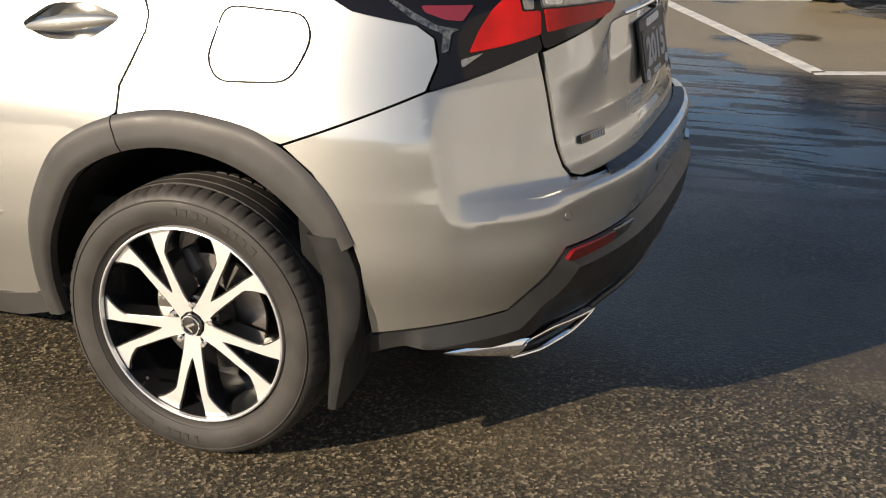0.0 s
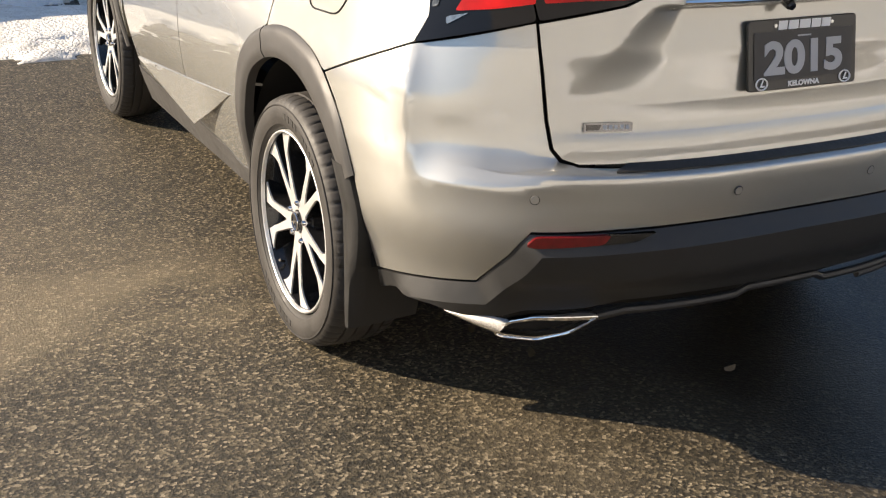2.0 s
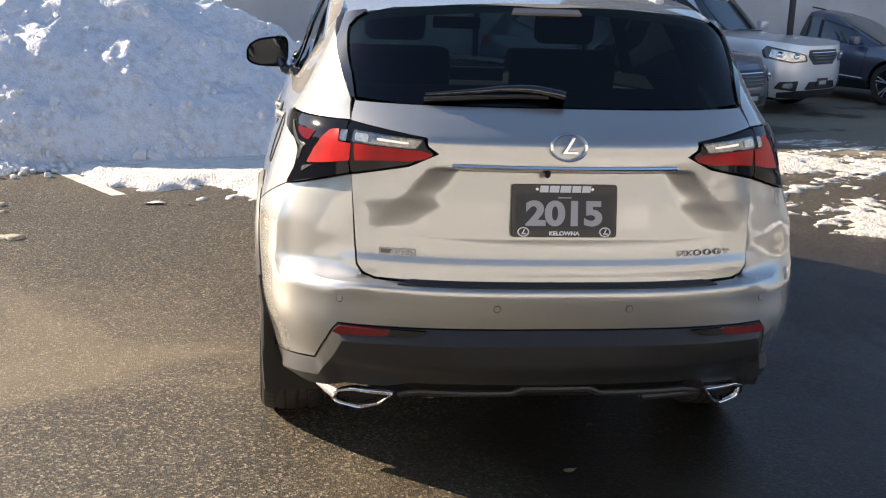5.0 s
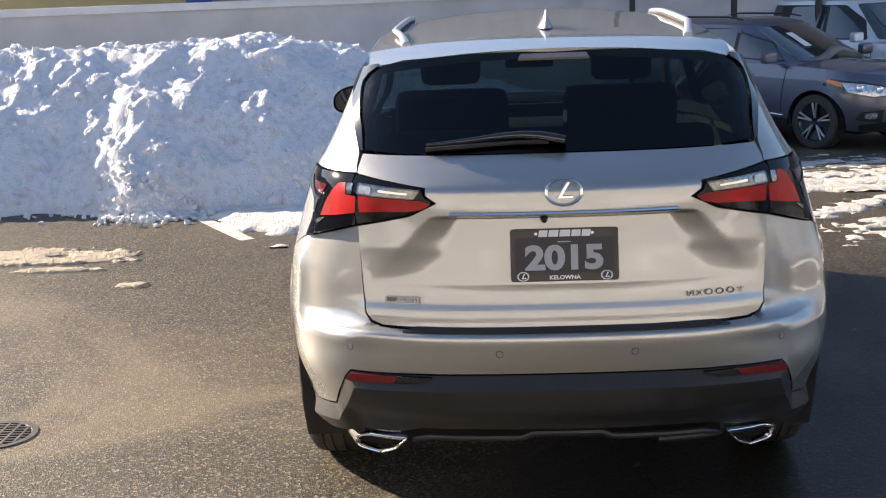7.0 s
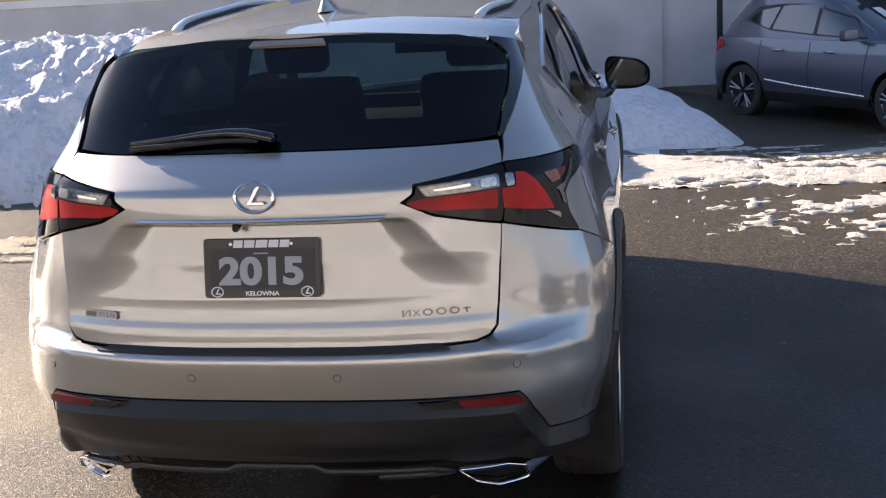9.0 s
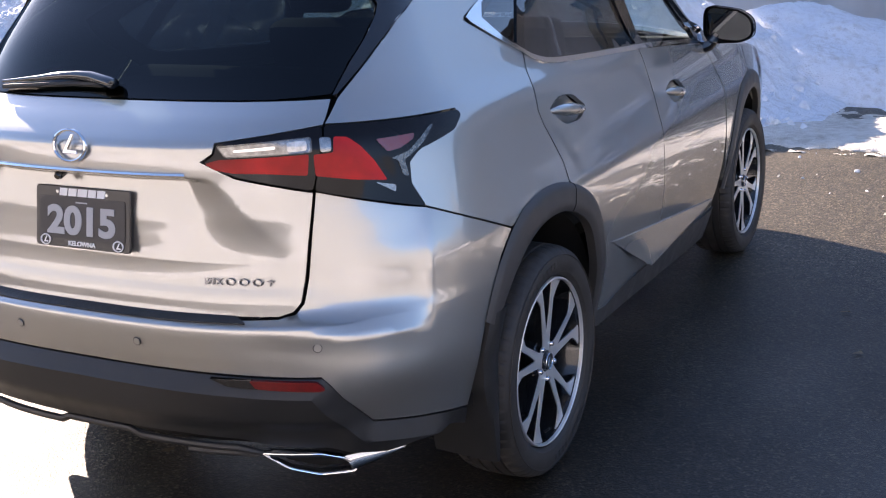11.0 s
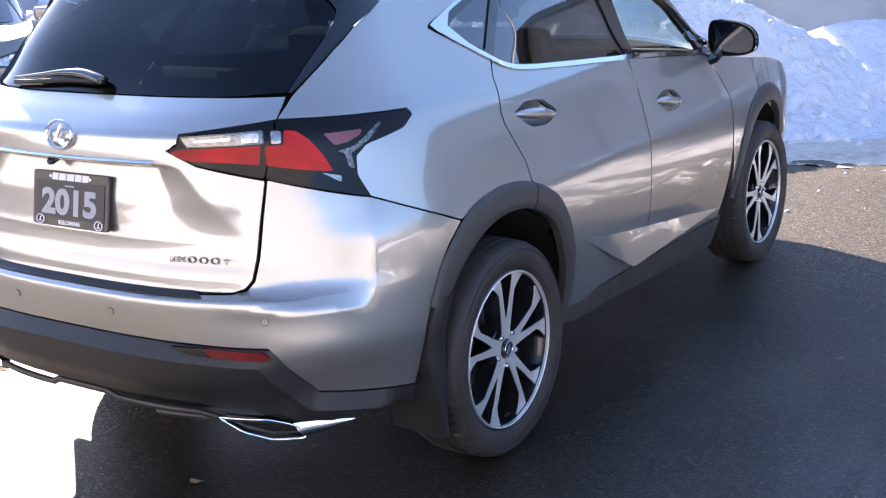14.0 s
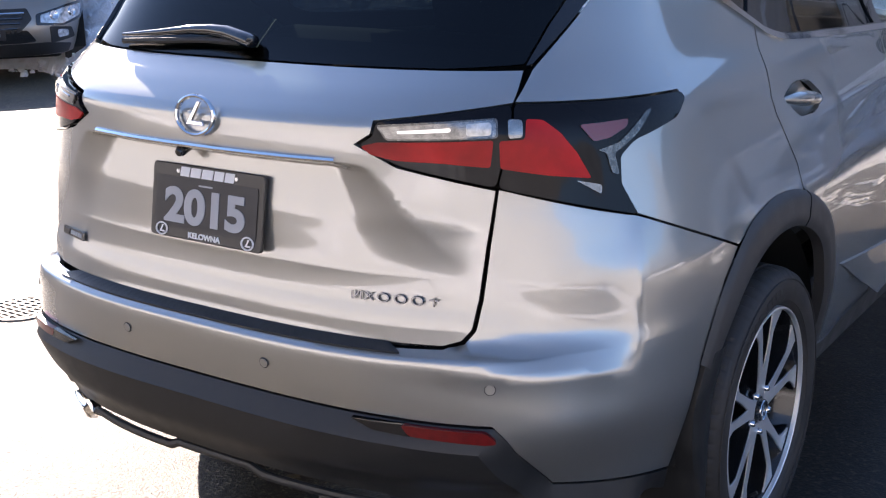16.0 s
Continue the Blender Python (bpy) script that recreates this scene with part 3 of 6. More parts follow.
for sg in (1, -1):
    refl = [(.500, .606), (.640, .600), (.658, .580), (.640, .577), (.515, .585)]
    dark_refl = [(.41, .606), (.505, .607), (.518, .584), (.45, .588)]
    body_panel("reflector", refl if sg > 0 else mirrored(refl), REFLECTOR, car, off=0.018, gap=0.0, thick=0.012, soft=.008, label="red bumper reflector")
    body_panel("reflector_blank", dark_refl if sg > 0 else mirrored(dark_refl), GLOSS_BLACK, car, off=0.0175, gap=0.0, thick=0.012)
strip = [(-.50, .7400), (.50, .7400), (.475, .7485), (-.475, .7485)]
body_panel("step_guard", rounded(strip, .006), PLASTIC, car, off=0.0045, h=0.02, gap=0.0, thick=0.006, rows=(.742, .744, .746), label="black bumper step guard")

# quarters and roof sides
QUARTER = [(.727, 1.208), (.786, 1.262), (.860, 1.313), (.947, 1.371), (1.052, 1.430), (1.218, 1.494), (1.26, 1.525), (1.40, 1.552), (1.60, 1.568), (1.907, 1.585), (1.895, 1.556), (1.64, 1.482), (1.412, 1.408), (1.403, 1.398), (1.664, 1.278),
           (1.634, 1.227), (1.612, 1.178), (1.586, 1.120), (1.590, 1.080), (1.618, 1.02), (1.650, .955), (1.653, .893)] + arc(0, None, 75, 117, 12) + [(1.225, .858), (.936, .985), (.911, 1.045), (.917, 1.096), (.953, 1.124), (1.086, 1.150), (1.140, 1.178), (1.130, 1.196)]
both_sides("quarter_panel", QUARTER, PAINT, car, h=0.025)
band_top = curve((1.42, 1.410), (1.619, 1.477), (1.905, 1.554), (2.102, 1.577), (2.321, 1.581), (2.583, 1.564), (2.787, 1.528), (2.958, 1.473), (3.228, 1.349), (3.46, 1.180))
roof_line = curve((1.907, 1.587), (2.20, 1.605), (2.50, 1.601), (2.80, 1.555), (3.10, 1.450), (3.25, 1.370), (3.45, 1.210), (3.57, 1.118))
ROOF_SIDE = [(s0, roof_line(s0)) for s0 in [1.910 + 1.66 * i / 30 for i in range(31)]] + [(3.50, 1.112)] + [(s0, band_top(s0) + .003) for s0 in [3.46 - 1.56 * i / 30 for i in range(31)]]
both_sides("roof_side", ROOF_SIDE, PAINT, car, h=0.03)

# doors and front wings


def door_relief(s, z):
    y = abs(s) - 1.5066
    d = -.003 * math.exp(-((z - .80) / .12) ** 2) * step(y, .35, .75)
    return d


def eye(sc, zc, w):
    return rounded([(sc - w, zc + .018), (sc - w * .35, zc + .046), (sc + w * .4, zc + .040), (sc + w, zc - .014), (sc + w * .4, zc - .044), (sc - w * .4, zc - .040)], .03)


R_DOOR = [(1.667, 1.274), (1.637, 1.227), (1.616, 1.178), (1.590, 1.120), (1.594, 1.080), (1.622, 1.02), (1.654, .955), (1.657, .893)] + arc(0, None, 71, 2, 16) + [(2.02, .356), (2.12, .352), (2.25, .372), (2.62, .375), (2.615, 1.183), (2.20, 1.206), (1.90, 1.222), (1.78, 1.235)]
both_sides("rear_door", R_DOOR, PAINT, car, holes=[eye(1.803, 1.090, .148)], h=0.022, relief=door_relief)
F_DOOR = [(2.620, 1.183), (2.625, .375), (3.56, .355), (3.585, .45), (3.60, .70), (3.58, .92), (3.50, 1.02), (3.42, 1.118), (3.0, 1.155)]
both_sides("front_door", F_DOOR, PAINT, car, holes=[eye(2.893, .990, .140)], h=0.025, relief=door_relief)
MOULD = [(2.025, .606), (2.440, .418), (3.545, .408)]


def mould_relief(q, z):
    top = .600 + (abs(q) - 2.06) * (.408 - .600) / 1.485
    return .002 + .34 * max(0, top - z) * step(abs(q), 2.03, 2.48)


both_sides("door_moulding", MOULD, PAINT, car, off=0.003, h=0.02, gap=0.0, thick=0.008, relief=mould_relief, label="silver wedge moulding on the doors")
WING = [(3.44, 1.115), (3.51, 1.02), (3.585, .92), (3.605, .70)] + arc(2.64, None, 168, 8, 24) + [(4.75, .46), (4.95, .50), (4.95, .86), (4.72, .94), (4.30, 1.02), (3.80, 1.072), (3.575, 1.114)]
both_sides("front_wing", WING, PAINT, car, h=0.035)
half = [(4.953, .86), (4.953, .24), (5.35, .22), (5.783, .21), (5.783, .93), (5.40, .93), (5.1, .90)]
both_sides("front_bumper", half, PAINT, car, h=0.05)
grille = [(4.95, .84), (5.783, .84), (5.783, 1.02), (5.3, 1.01), (4.95, .95)]
both_sides("front_grille", grille, GLOSS_BLACK, car, h=0.06, off=-.012, gap=0.0)
SILL = [(1.975, .372), (2.10, .352), (2.25, .372), (2.62, .371), (3.56, .350), (3.60, .36), (3.60, .205), (2.93, .240), (2.40, .272), (2.07, .283), (1.97, .31)]
both_sides("sill", SILL, CLADDING, car, h=0.04, off=0.004, label="black plastic sill")

# window bands
band_low = curve((1.41, 1.400), (1.53, 1.338), (1.655, 1.279), (1.712, 1.252), (1.817, 1.228), (2.002, 1.214), (2.431, 1.190), (2.682, 1.177), (3.0, 1.155), (3.46, 1.112))
tops, lows = [1.44 + 2.02 * i / 44 for i in range(45)], [3.46 - 2.03 * i / 44 for i in range(45)]
DLO = [(1.412, 1.405)] + [(q, band_top(q)) for q in tops] + [(q, band_low(q)) for q in lows]
RING = [(1.497, 1.397)] + [(q, band_top(q) - .011 - .10 * max(0, 1.58 - q) ** 2) for q in tops if q > 1.53] + [(q - (q > 3.4) * .03, band_low(q) + .016 + .12 * max(0, 1.60 - q)) for q in lows if q > 1.53]
DLO_R, RING_R = DLO, RING
both_sides("window_surround", DLO_R, CHROME, car, holes=[RING_R], off=0.006, gap=0.0, h=0.02, thick=0.012, label="chrome side window surround")
Q_GLASS = rounded([(1.512, 1.396), (1.57, 1.424), (1.65, 1.451), (1.838, 1.511), (1.745, 1.413), (1.660, 1.308), (1.58, 1.345)], .010)
D_GLASS = [(1.700, 1.292), (1.765, 1.375), (1.90, 1.533)] + [(q, band_top(q) - .020) for q in (1.97, 2.05, 2.15, 2.25, 2.35, 2.45, 2.52)] + [(2.545, 1.44), (2.59, 1.30), (2.635, 1.203)] + [(q, band_low(q) + .022) for q in (2.50, 2.30, 2.10, 1.95, 1.85, 1.78, 1.73)]
F_GLASS = [(2.648, 1.520)] + [(q, band_top(q) - .024) for q in (2.72, 2.80, 2.90, 3.0, 3.1, 3.2)] + [(3.34, 1.225), (3.36, 1.148)] + [(q, band_low(q) + .022) for q in (3.2, 3.0, 2.85)] + [(2.712, 1.200), (2.69, 1.30)]
both_sides("window_pillar", RING_R, GLOSS_BLACK, car, holes=[Q_GLASS, D_GLASS, F_GLASS], off=-0.004, gap=0.0, h=0.04, thick=0.02)
for nm, g, mt in (("quarter_glass", Q_GLASS, TINT_SIDE), ("rear_door_glass", D_GLASS, TINT_SIDE), ("front_door_glass", F_GLASS, CLEAR_GLASS)):
    both_sides(nm, g, mt, car, off=-0.010, gap=-0.002, h=0.06, thick=0.004)

# roof, windscreen and bonnet: sheets between the two edge lines
edge_z = curve((-.27, 1.500), (-.1, 1.552), (.1, 1.570), (.4, 1.587), (.7, 1.605), (1.0, 1.600), (1.3, 1.554), (1.6, 1.448), (1.75, 1.366), (1.95, 1.206), (2.065, 1.118), (2.3, 1.072), (2.8, 1.02), (3.2, .95), (3.45, .90))
bow = curve((-.27, -.25), (-.05, -.10), (.2, -.02), (.6, .03), (1.0, .10), (1.25, .18), (1.9, .34), (2.0, .34), (2.6, .20), (3.2, .30))
crown = curve((-.27, .064), (-.1, .048), (.1, .052), (.4, .060), (.7, .058), (1.2, .050), (1.6, .05), (1.9, .03), (2.3, .065), (2.9, .07), (3.3, .05))


def top_skin(u, y):
    z = edge_z(y)
    if y > YF:
        s = SY(YF) + (y - YF) * 1.2
        e = skin(s, z)
        x, yy = e.x, e.y
    else:
        x, yy = half_width(z) * narrow(y, z), y
    return Vector((u * x, yy + bow(y) * (1 - u * u), z + crown(y) * (1 - u * u)))


def top_lift(off=0.0):
    def lift(u, y):
        d = 0.01
        n = (top_skin(u + d, y) - top_skin(u - d, y)).cross(top_skin(u, y + d) - top_skin(u, y - d)).normalized()
        return top_skin(u, y) + n * off, n
    return lift


def top_panel(name, y0, y1, mat, off=0.0, thick=0.02, h=0.05, u=1.0, label=""):
    k = [(-u, y0), (u, y0), (u, y1), (-u, y1)]
    return part(name, sheet(k, top_lift(off), h, thick=thick), mat, car, label)


top_panel("spoiler", -.268, -.115, PAINT, thick=0.030, h=0.03)
top_panel("roof", -.112, 1.19, PAINT)
top_panel("windscreen", 1.20, 2.03, CLEAR_GLASS, off=-.006, thick=0.004, label="clear windscreen")
top_panel("bonnet", 2.068, 3.28, PAINT)

# dark inside of the shell, so that the joints read dark
for nm, k in (("inner_tail", [(-1.22, .44), (1.22, .44), (1.22, .95), (.95, 1.20), (-.95, 1.20), (-1.22, .95)]),):
    body_panel("inner_lining", k, DARK, car, off=-0.06, h=0.06, gap=0.0, thick=0.0)
side_in = [(1.22, 1.20), (3.40, 1.09), (3.50, .40), (3.60 - 1.45 + .02, .40), (1.98, .72), (1.70, .90), (1.30, .90), (1.22, .86)]
both_sides("inner_lining", side_in, DARK, car, off=-0.05, h=0.08, gap=0.0, thick=0.0)
INNER = inset(RING_R, .012)
both_sides("inner_lining", inset(DLO_R, -.035), DARK, car, holes=[INNER], off=-0.022, h=0.05, gap=0.0, thick=0.0)
part("firewall", box(-.74, .74, 2.10, 2.16, .25, 1.12, .01), DARK, car)
part("underbody", box(-.55, .55, -.60, 3.3, .24, .30, .02), DARK, car)
part("cabin_floor", box(-.70, .70, -.55, 2.0, .55, .60), FABRIC, car)
part("dashboard", box(-.70, .70, 1.62, 2.05, .80, 1.06, .05), FABRIC, car)


def seat(x, y, w, parent):
    """A seat with cushion, backrest and headrest, facing forward."""
    part("seat_cushion", box(x - w / 2, x + w / 2, y, y + .5, .62, .78, .05), FABRIC, parent)
    b = box(-w / 2, w / 2, -.07, .07, 0, .62, .06)
    bmesh.ops.transform(b, matrix=Matrix.Translation((x, y, .72)) @ Matrix.Rotation(radians(14), 4, "X"), verts=b.verts[:])
    part("seat_back", b, FABRIC, parent)
    b = box(-.13, .13, -.05, .05, 0, .19, .045, 3)
    bmesh.ops.transform(b, matrix=Matrix.Translation((x, y - .16, 1.35)) @ Matrix.Rotation(radians(8), 4, "X"), verts=b.verts[:])
    part("headrest", b, FABRIC, parent)


for x, y, w in ((-.37, .95, .50), (.37, .95, .50)):
    seat(x, y, w, car)
b = box(-.62, .62, -.06, .06, 0, .52, .05)
bmesh.ops.transform(b, matrix=Matrix.Translation((0, .10, .74)) @ Matrix.Rotation(radians(16), 4, "X"), verts=b.verts[:])
part("rear_bench", b, FABRIC, car)
part("rear_view_mirror", box(-.12, .12, 1.50, 1.53, 1.36, 1.42, .012), DARK, car)

# chrome strip, emblem, badges, wiper, stop lamp, sensors
part("chrome_strip", tube([skin(-.377 + .754 * i / 24, 1.100) + Vector((0, -.003, 0)) for i in range(25)], .0065, 8), CHROME, car, "slim chrome strip")


def ring_mesh(centre, u, v, r, thick, n=40, m=8):
    """A ring of round section in the plane of u and v."""
    w = u.cross(v)
    def f(a, b):
        t, q = 2 * math.pi * a, 2 * math.pi * b
        d = u * math.cos(t) + v * math.sin(t)
        return centre + d * (r + thick * math.cos(q)) + w * thick * math.sin(q)
    bm = grid_mesh(f, n, m, True)
    bmesh.ops.remove_doubles(bm, verts=bm.verts[:], dist=1e-6)
    bmesh.ops.recalc_face_normals(bm, faces=bm.faces[:])
    return bm


def prism(poly, m, depth, bevel=0.0):
    """A flat polygon of the plane set up by m, extruded by depth along its third axis."""
    k = len(poly)
    vs = [m @ Vector((x, y, 0)) for x, y in poly] + [m @ Vector((x, y, depth)) for x, y in poly]
    fs = [tuple(range(k))[::-1], tuple(range(k, 2 * k))] + [(i, (i + 1) % k, k + (i + 1) % k, k + i) for i in range(k)]
    bm = poly_mesh(vs, fs)
    bmesh.ops.recalc_face_normals(bm, faces=bm.faces[:])
    if bevel:
        bmesh.ops.bevel(bm, geom=bm.edges[:], offset=bevel, segments=1, affect="EDGES")
    return bm


def on_tail(s, z, off=0.0, relief=None):
    """A frame that lies on the tail: x across, y up, z outward."""
    n = normal(s, z)
    p = skin(s, z) + n * (off + (relief(s, z) if relief else 0))
    x = (Vector((0, 0, 1)).cross(n)).normalized()
    y = n.cross(x)
    return Matrix((x, y, n)).transposed().to_4x4(), p


# the round emblem: a ring with a slanted stroke and foot
rot, p = on_tail(0.0, 1.163, 0.008)
u, v = rot.to_3x3() @ Vector((1, 0, 0)), rot.to_3x3() @ Vector((0, 1, 0))
ux = u * 1.32
em = part("emblem", ring_mesh(p, ux, v, .040, .0042), CHROME, car, "round chrome emblem")
M = Matrix.Translation(p) @ rot
part("emblem_stroke", prism([(-.022, -.020), (.030, -.020), (.027, -.011), (-.004, -.011), (.020, .030), (.009, .030)], M, .006, .0012), CHROME, em)
rot, p = on_tail(-.525, .831, 0.003)
bd = part("trim_badge", prism(rounded([(-.056, -.010), (.056, -.010), (.056, .010), (-.056, .010)], .003), Matrix.Translation(p) @ rot, .004), DARK_CHROME, car, "small dark trim badge with a satin edge")
part("badge_mark", prism([(-.050, -.006), (-.022, -.006), (-.016, .006), (-.050, .006)], Matrix.Translation(p) @ rot @ Matrix.Translation((0, 0, .0042)), .001), GLOSS_BLACK, bd)
for i, w in enumerate((.013, .012, .011, .012, .011)):
    x0 = -.012 + i * .013
    part("badge_bar", prism([(x0, -.005), (x0 + w * .75, -.005), (x0 + w * .75, .005), (x0, .005)], Matrix.Translation(p) @ rot @ Matrix.Translation((0, 0, .0042)), .001), GREY_INK, bd)
# model badge
rot, p = on_tail(.494, .834, 0.002)
BM = Matrix.Translation(p) @ rot
script = part("model_badge", prism([(-.093, -.008), (-.089, -.008), (-.076, .008), (-.080, .008)], BM, .003, .0005), DARK_CHROME, car, "slim dark chrome model badge")
for x0, x1 in ((-.095, -.095), (-.076, -.076), (-.068, -.050), (-.050, -.068), (.078, .078)):
    part("model_bar", prism([(x0, -.008), (x0 + .004, -.008), (x1 + .004, .008), (x1, .008)], BM, .003, .0005), DARK_CHROME, script)
part("model_bar", prism([(.070, .002), (.090, .002), (.090, .005), (.070, .005)], BM, .003, .0005), DARK_CHROME, script)
for x0 in (-.026, .010, .046):
    part("model_ring", ring_mesh(BM @ Vector((x0, 0, .002)), rot.to_3x3() @ Vector((1.45, 0, 0)), rot.to_3x3() @ Vector((0, 1, 0)), .0078, .0019, 20, 6), DARK_CHROME, script)


# dealer plate
def lettering(name, text, size, m, mat, parent, depth=0.0012, wide=1.0, bold=0.0):
    c = bpy.data.curves.new(name, "FONT")
    c.offset = bold
    c.body, c.size, c.align_x, c.align_y, c.extrude = text, size, "CENTER", "CENTER", depth
    ob = bpy.data.objects.new(name, c)
    scene.collection.objects.link(ob)
    dg = bpy.context.evaluated_depsgraph_get()
    me = bpy.data.meshes.new_from_object(ob.evaluated_get(dg))
    bpy.data.objects.remove(ob)
    me.transform(m @ Matrix.Diagonal((wide, 1, 1, 1)))
    me.materials.clear()
    me.materials.append(mat)
    o = new(name, me)
    o.parent = parent
    return o


PM = Matrix.Translation((0, -.942, .970)) @ Matrix.Rotation(radians(90 - 10), 4, "X")
fr = rounded([(-.163, -.080), (.163, -.080), (.163, .080), (-.163, .080)], .010)
plate = part("dealer_plate", prism(fr, PM @ Matrix.Translation((0, 0, -.006)), .010, .002), PLATE_BLACK, car, "black dealer plate frame reading 2015")
part("plate_face", prism(rounded([(-.148, -.056), (.148, -.056), (.148, .052), (-.148, .052)], .006), PM @ Matrix.Translation((0, 0, .0045)), .0012), PLATE_DARK, plate)
lettering("plate_year", "2015", .099, PM @ Matrix.Translation((0, -.012, .0062)), GREY_INK, plate, wide=1.20, bold=.0042)
lettering("plate_city", "KELOWNA", .0165, PM @ Matrix.Translation((0, -.069, .0045)), WHITE_INK, plate, wide=1.15, bold=.0006)
for x0, w in ((-.078, .026), (-.048, .029), (-.015, .032), (.021, .027), (.052, .026)):
    part("maker_bar", prism([(x0, .055), (x0 + w, .055), (x0 + w + .003, .075), (x0 + .003, .075)], PM @ Matrix.Translation((0, 0, .0045)), .0016), WHITE_INK, plate)
part("small_bar", prism([(-.020, .0375), (.020, .0375), (.020, .041), (-.020, .041)], PM @ Matrix.Translation((0, 0, .006)), .0008), GREY_INK, plate)
for x in (-.126, .126):
    c = PM @ Vector((x, -.064, .006))
    q = part("plate_logo", ring_mesh(c, (PM.to_3x3() @ Vector((1, 0, 0))) * 1.25, PM.to_3x3() @ Vector((0, 1, 0)), .0130, .0018, 24, 6), WHITE_INK, plate)
    part("logo_stroke", prism([(-.006, -.007), (.009, -.007), (.009, -.0035), (.0, -.0035), (.006, .009), (.002, .009)], PM @ Matrix.Translation((x, -.064, .006)), .001), WHITE_INK, plate)
for x in (-.085, .085):
    part("plate_screw", lathe([(0, 0), (0, .0045), (-.003, .005)], 12, "z"), SATIN, plate).matrix_world = PM @ Matrix.Translation((x, .065, .006))

# rear camera under the strip
part("rear_camera", lathe([(.012, 0), (.012, .008), (.004, .012), (-.02, .012)], 16, "z"), GLOSS_BLACK, car).matrix_world = Matrix.Translation((-.06, -.945, 1.083)) @ Matrix.Rotation(radians(110), 4, "X")

# wiper
wp = [skin(q, z) + normal(q, z) * .020 for q, z in ((.035, 1.283), (.028, 1.284), (.01, 1.287), (-.03, 1.292), (-.10, 1.300), (-.18, 1.303), (-.27, 1.301), (-.38, 1.292), (-.48, 1.284), (-.545, 1.279))]
girth = curve((0, .006), (.06, .015), (.2, .020), (.42, .020), (.6, .016), (.8, .010), (1, .005))
wiper = part("rear_wiper", tube(wp, girth, 14, .75), GLOSS_BLACK, car, "glossy black rear wiper cover")
bl = [skin(s, z) + normal(s, z) * .008 for s, z in ((-.05, 1.287), (-.2, 1.288), (-.4, 1.280), (-.545, 1.272))]
part("wiper_blade", tube(bl, .007, 6), RUBBER, wiper)
# high stop lamp
k = [(-.30, 1.531), (.30, 1.531), (.29, 1.545), (-.29, 1.545)]
body_panel("high_stop_lamp", k, material("pale_red_lens", (.24, .22, .21), .3, coat=.8), car, off=0.006, h=0.03, gap=0.0, thick=.01, label="high-mounted stop lamp")
for s in (-.67, -.205, .205, .67):
    rot, p = on_tail(R0 * math.atan2(s, .64 if abs(s) > .5 else .765), .682, 0.001)
    sn = part("parking_sensor", lathe([(.0025, 0), (.0025, .0095), (.0005, .0105)], 20, "z"), PAINT, car)
    sn.matrix_world = Matrix.Translation(p) @ rot
    part("sensor_ring", ring_mesh(Vector((0, 0, .001)), Vector((1, 0, 0)), Vector((0, 1, 0)), .0108, .0008, 20, 6), DARK, sn)


# tail lamps
def tail_lamp(sg):
    w = (lambda k: k) if sg > 0 else mirrored
    for nm, base, bits in (
        ("outer_tail_lamp", LAMP_OUT, (
            ("red_lens", [(.687, 1.143), (.732, 1.144), (.737, 1.178), (.769, 1.175), (.797, 1.153), (.826, 1.113), (.850, 1.062), (.770, 1.074), (.687, 1.091)], RED),
            ("clear_lens", [(.704, 1.178), (.731, 1.177), (.729, 1.147), (.703, 1.146)], CLEAR),
            ("side_marker", [(.834, 1.163), (.944, 1.163), (.937, 1.149), (.896, 1.133), (.86, 1.129)], RED_DARK),
            ("lamp_web", [(1.012, 1.173), (.962, 1.135), (.924, 1.114), (.901, 1.104), (.906, 1.062), (.890, 1.067), (.883, 1.106), (.864, 1.113), (.913, 1.123), (.996, 1.173)], LAMP_WEB),
            ("lower_chip", [(.818, 1.062), (.868, 1.049), (.865, 1.030)], CLEAR))),
        ("inner_tail_lamp", LAMP_IN, (
            ("red_lens", [(.433, 1.131), (.467, 1.140), (.678, 1.145), (.671, 1.093), (.589, 1.102), (.503, 1.106), (.455, 1.115)], RED),
            ("lens_bezel", [(.465, 1.170), (.688, 1.181), (.686, 1.1475), (.485, 1.1430)], LAMP_WEB),
            ("clear_lens", [(.470, 1.167), (.684, 1.178), (.682, 1.150), (.488, 1.146)], CLEAR),
            ("reflector_bar", [(.505, 1.1625), (.605, 1.1675), (.604, 1.1600), (.508, 1.1560)], CHROME),
            ("reflector_block", [(.630, 1.1720), (.676, 1.1740), (.674, 1.1530), (.630, 1.1520)], LENS_PALE)))):
        ob = body_panel(nm, w(base), LAMP_BLACK, car, off=0.006, h=0.02, gap=0.001, thick=0.02, soft=.012, label="smoked wrap-round tail lamp" if "outer" in nm else "tail lamp on the tailgate")
        for bn, k, mt in bits:
            body_panel(bn, w(k), mt, ob, off=0.0115 if bn.startswith("reflector") else 0.0095 if bn == "clear_lens" else 0.0085, h=0.02, gap=0.0005, thick=0.006, soft=.006)


tail_lamp(1)
tail_lamp(-1)


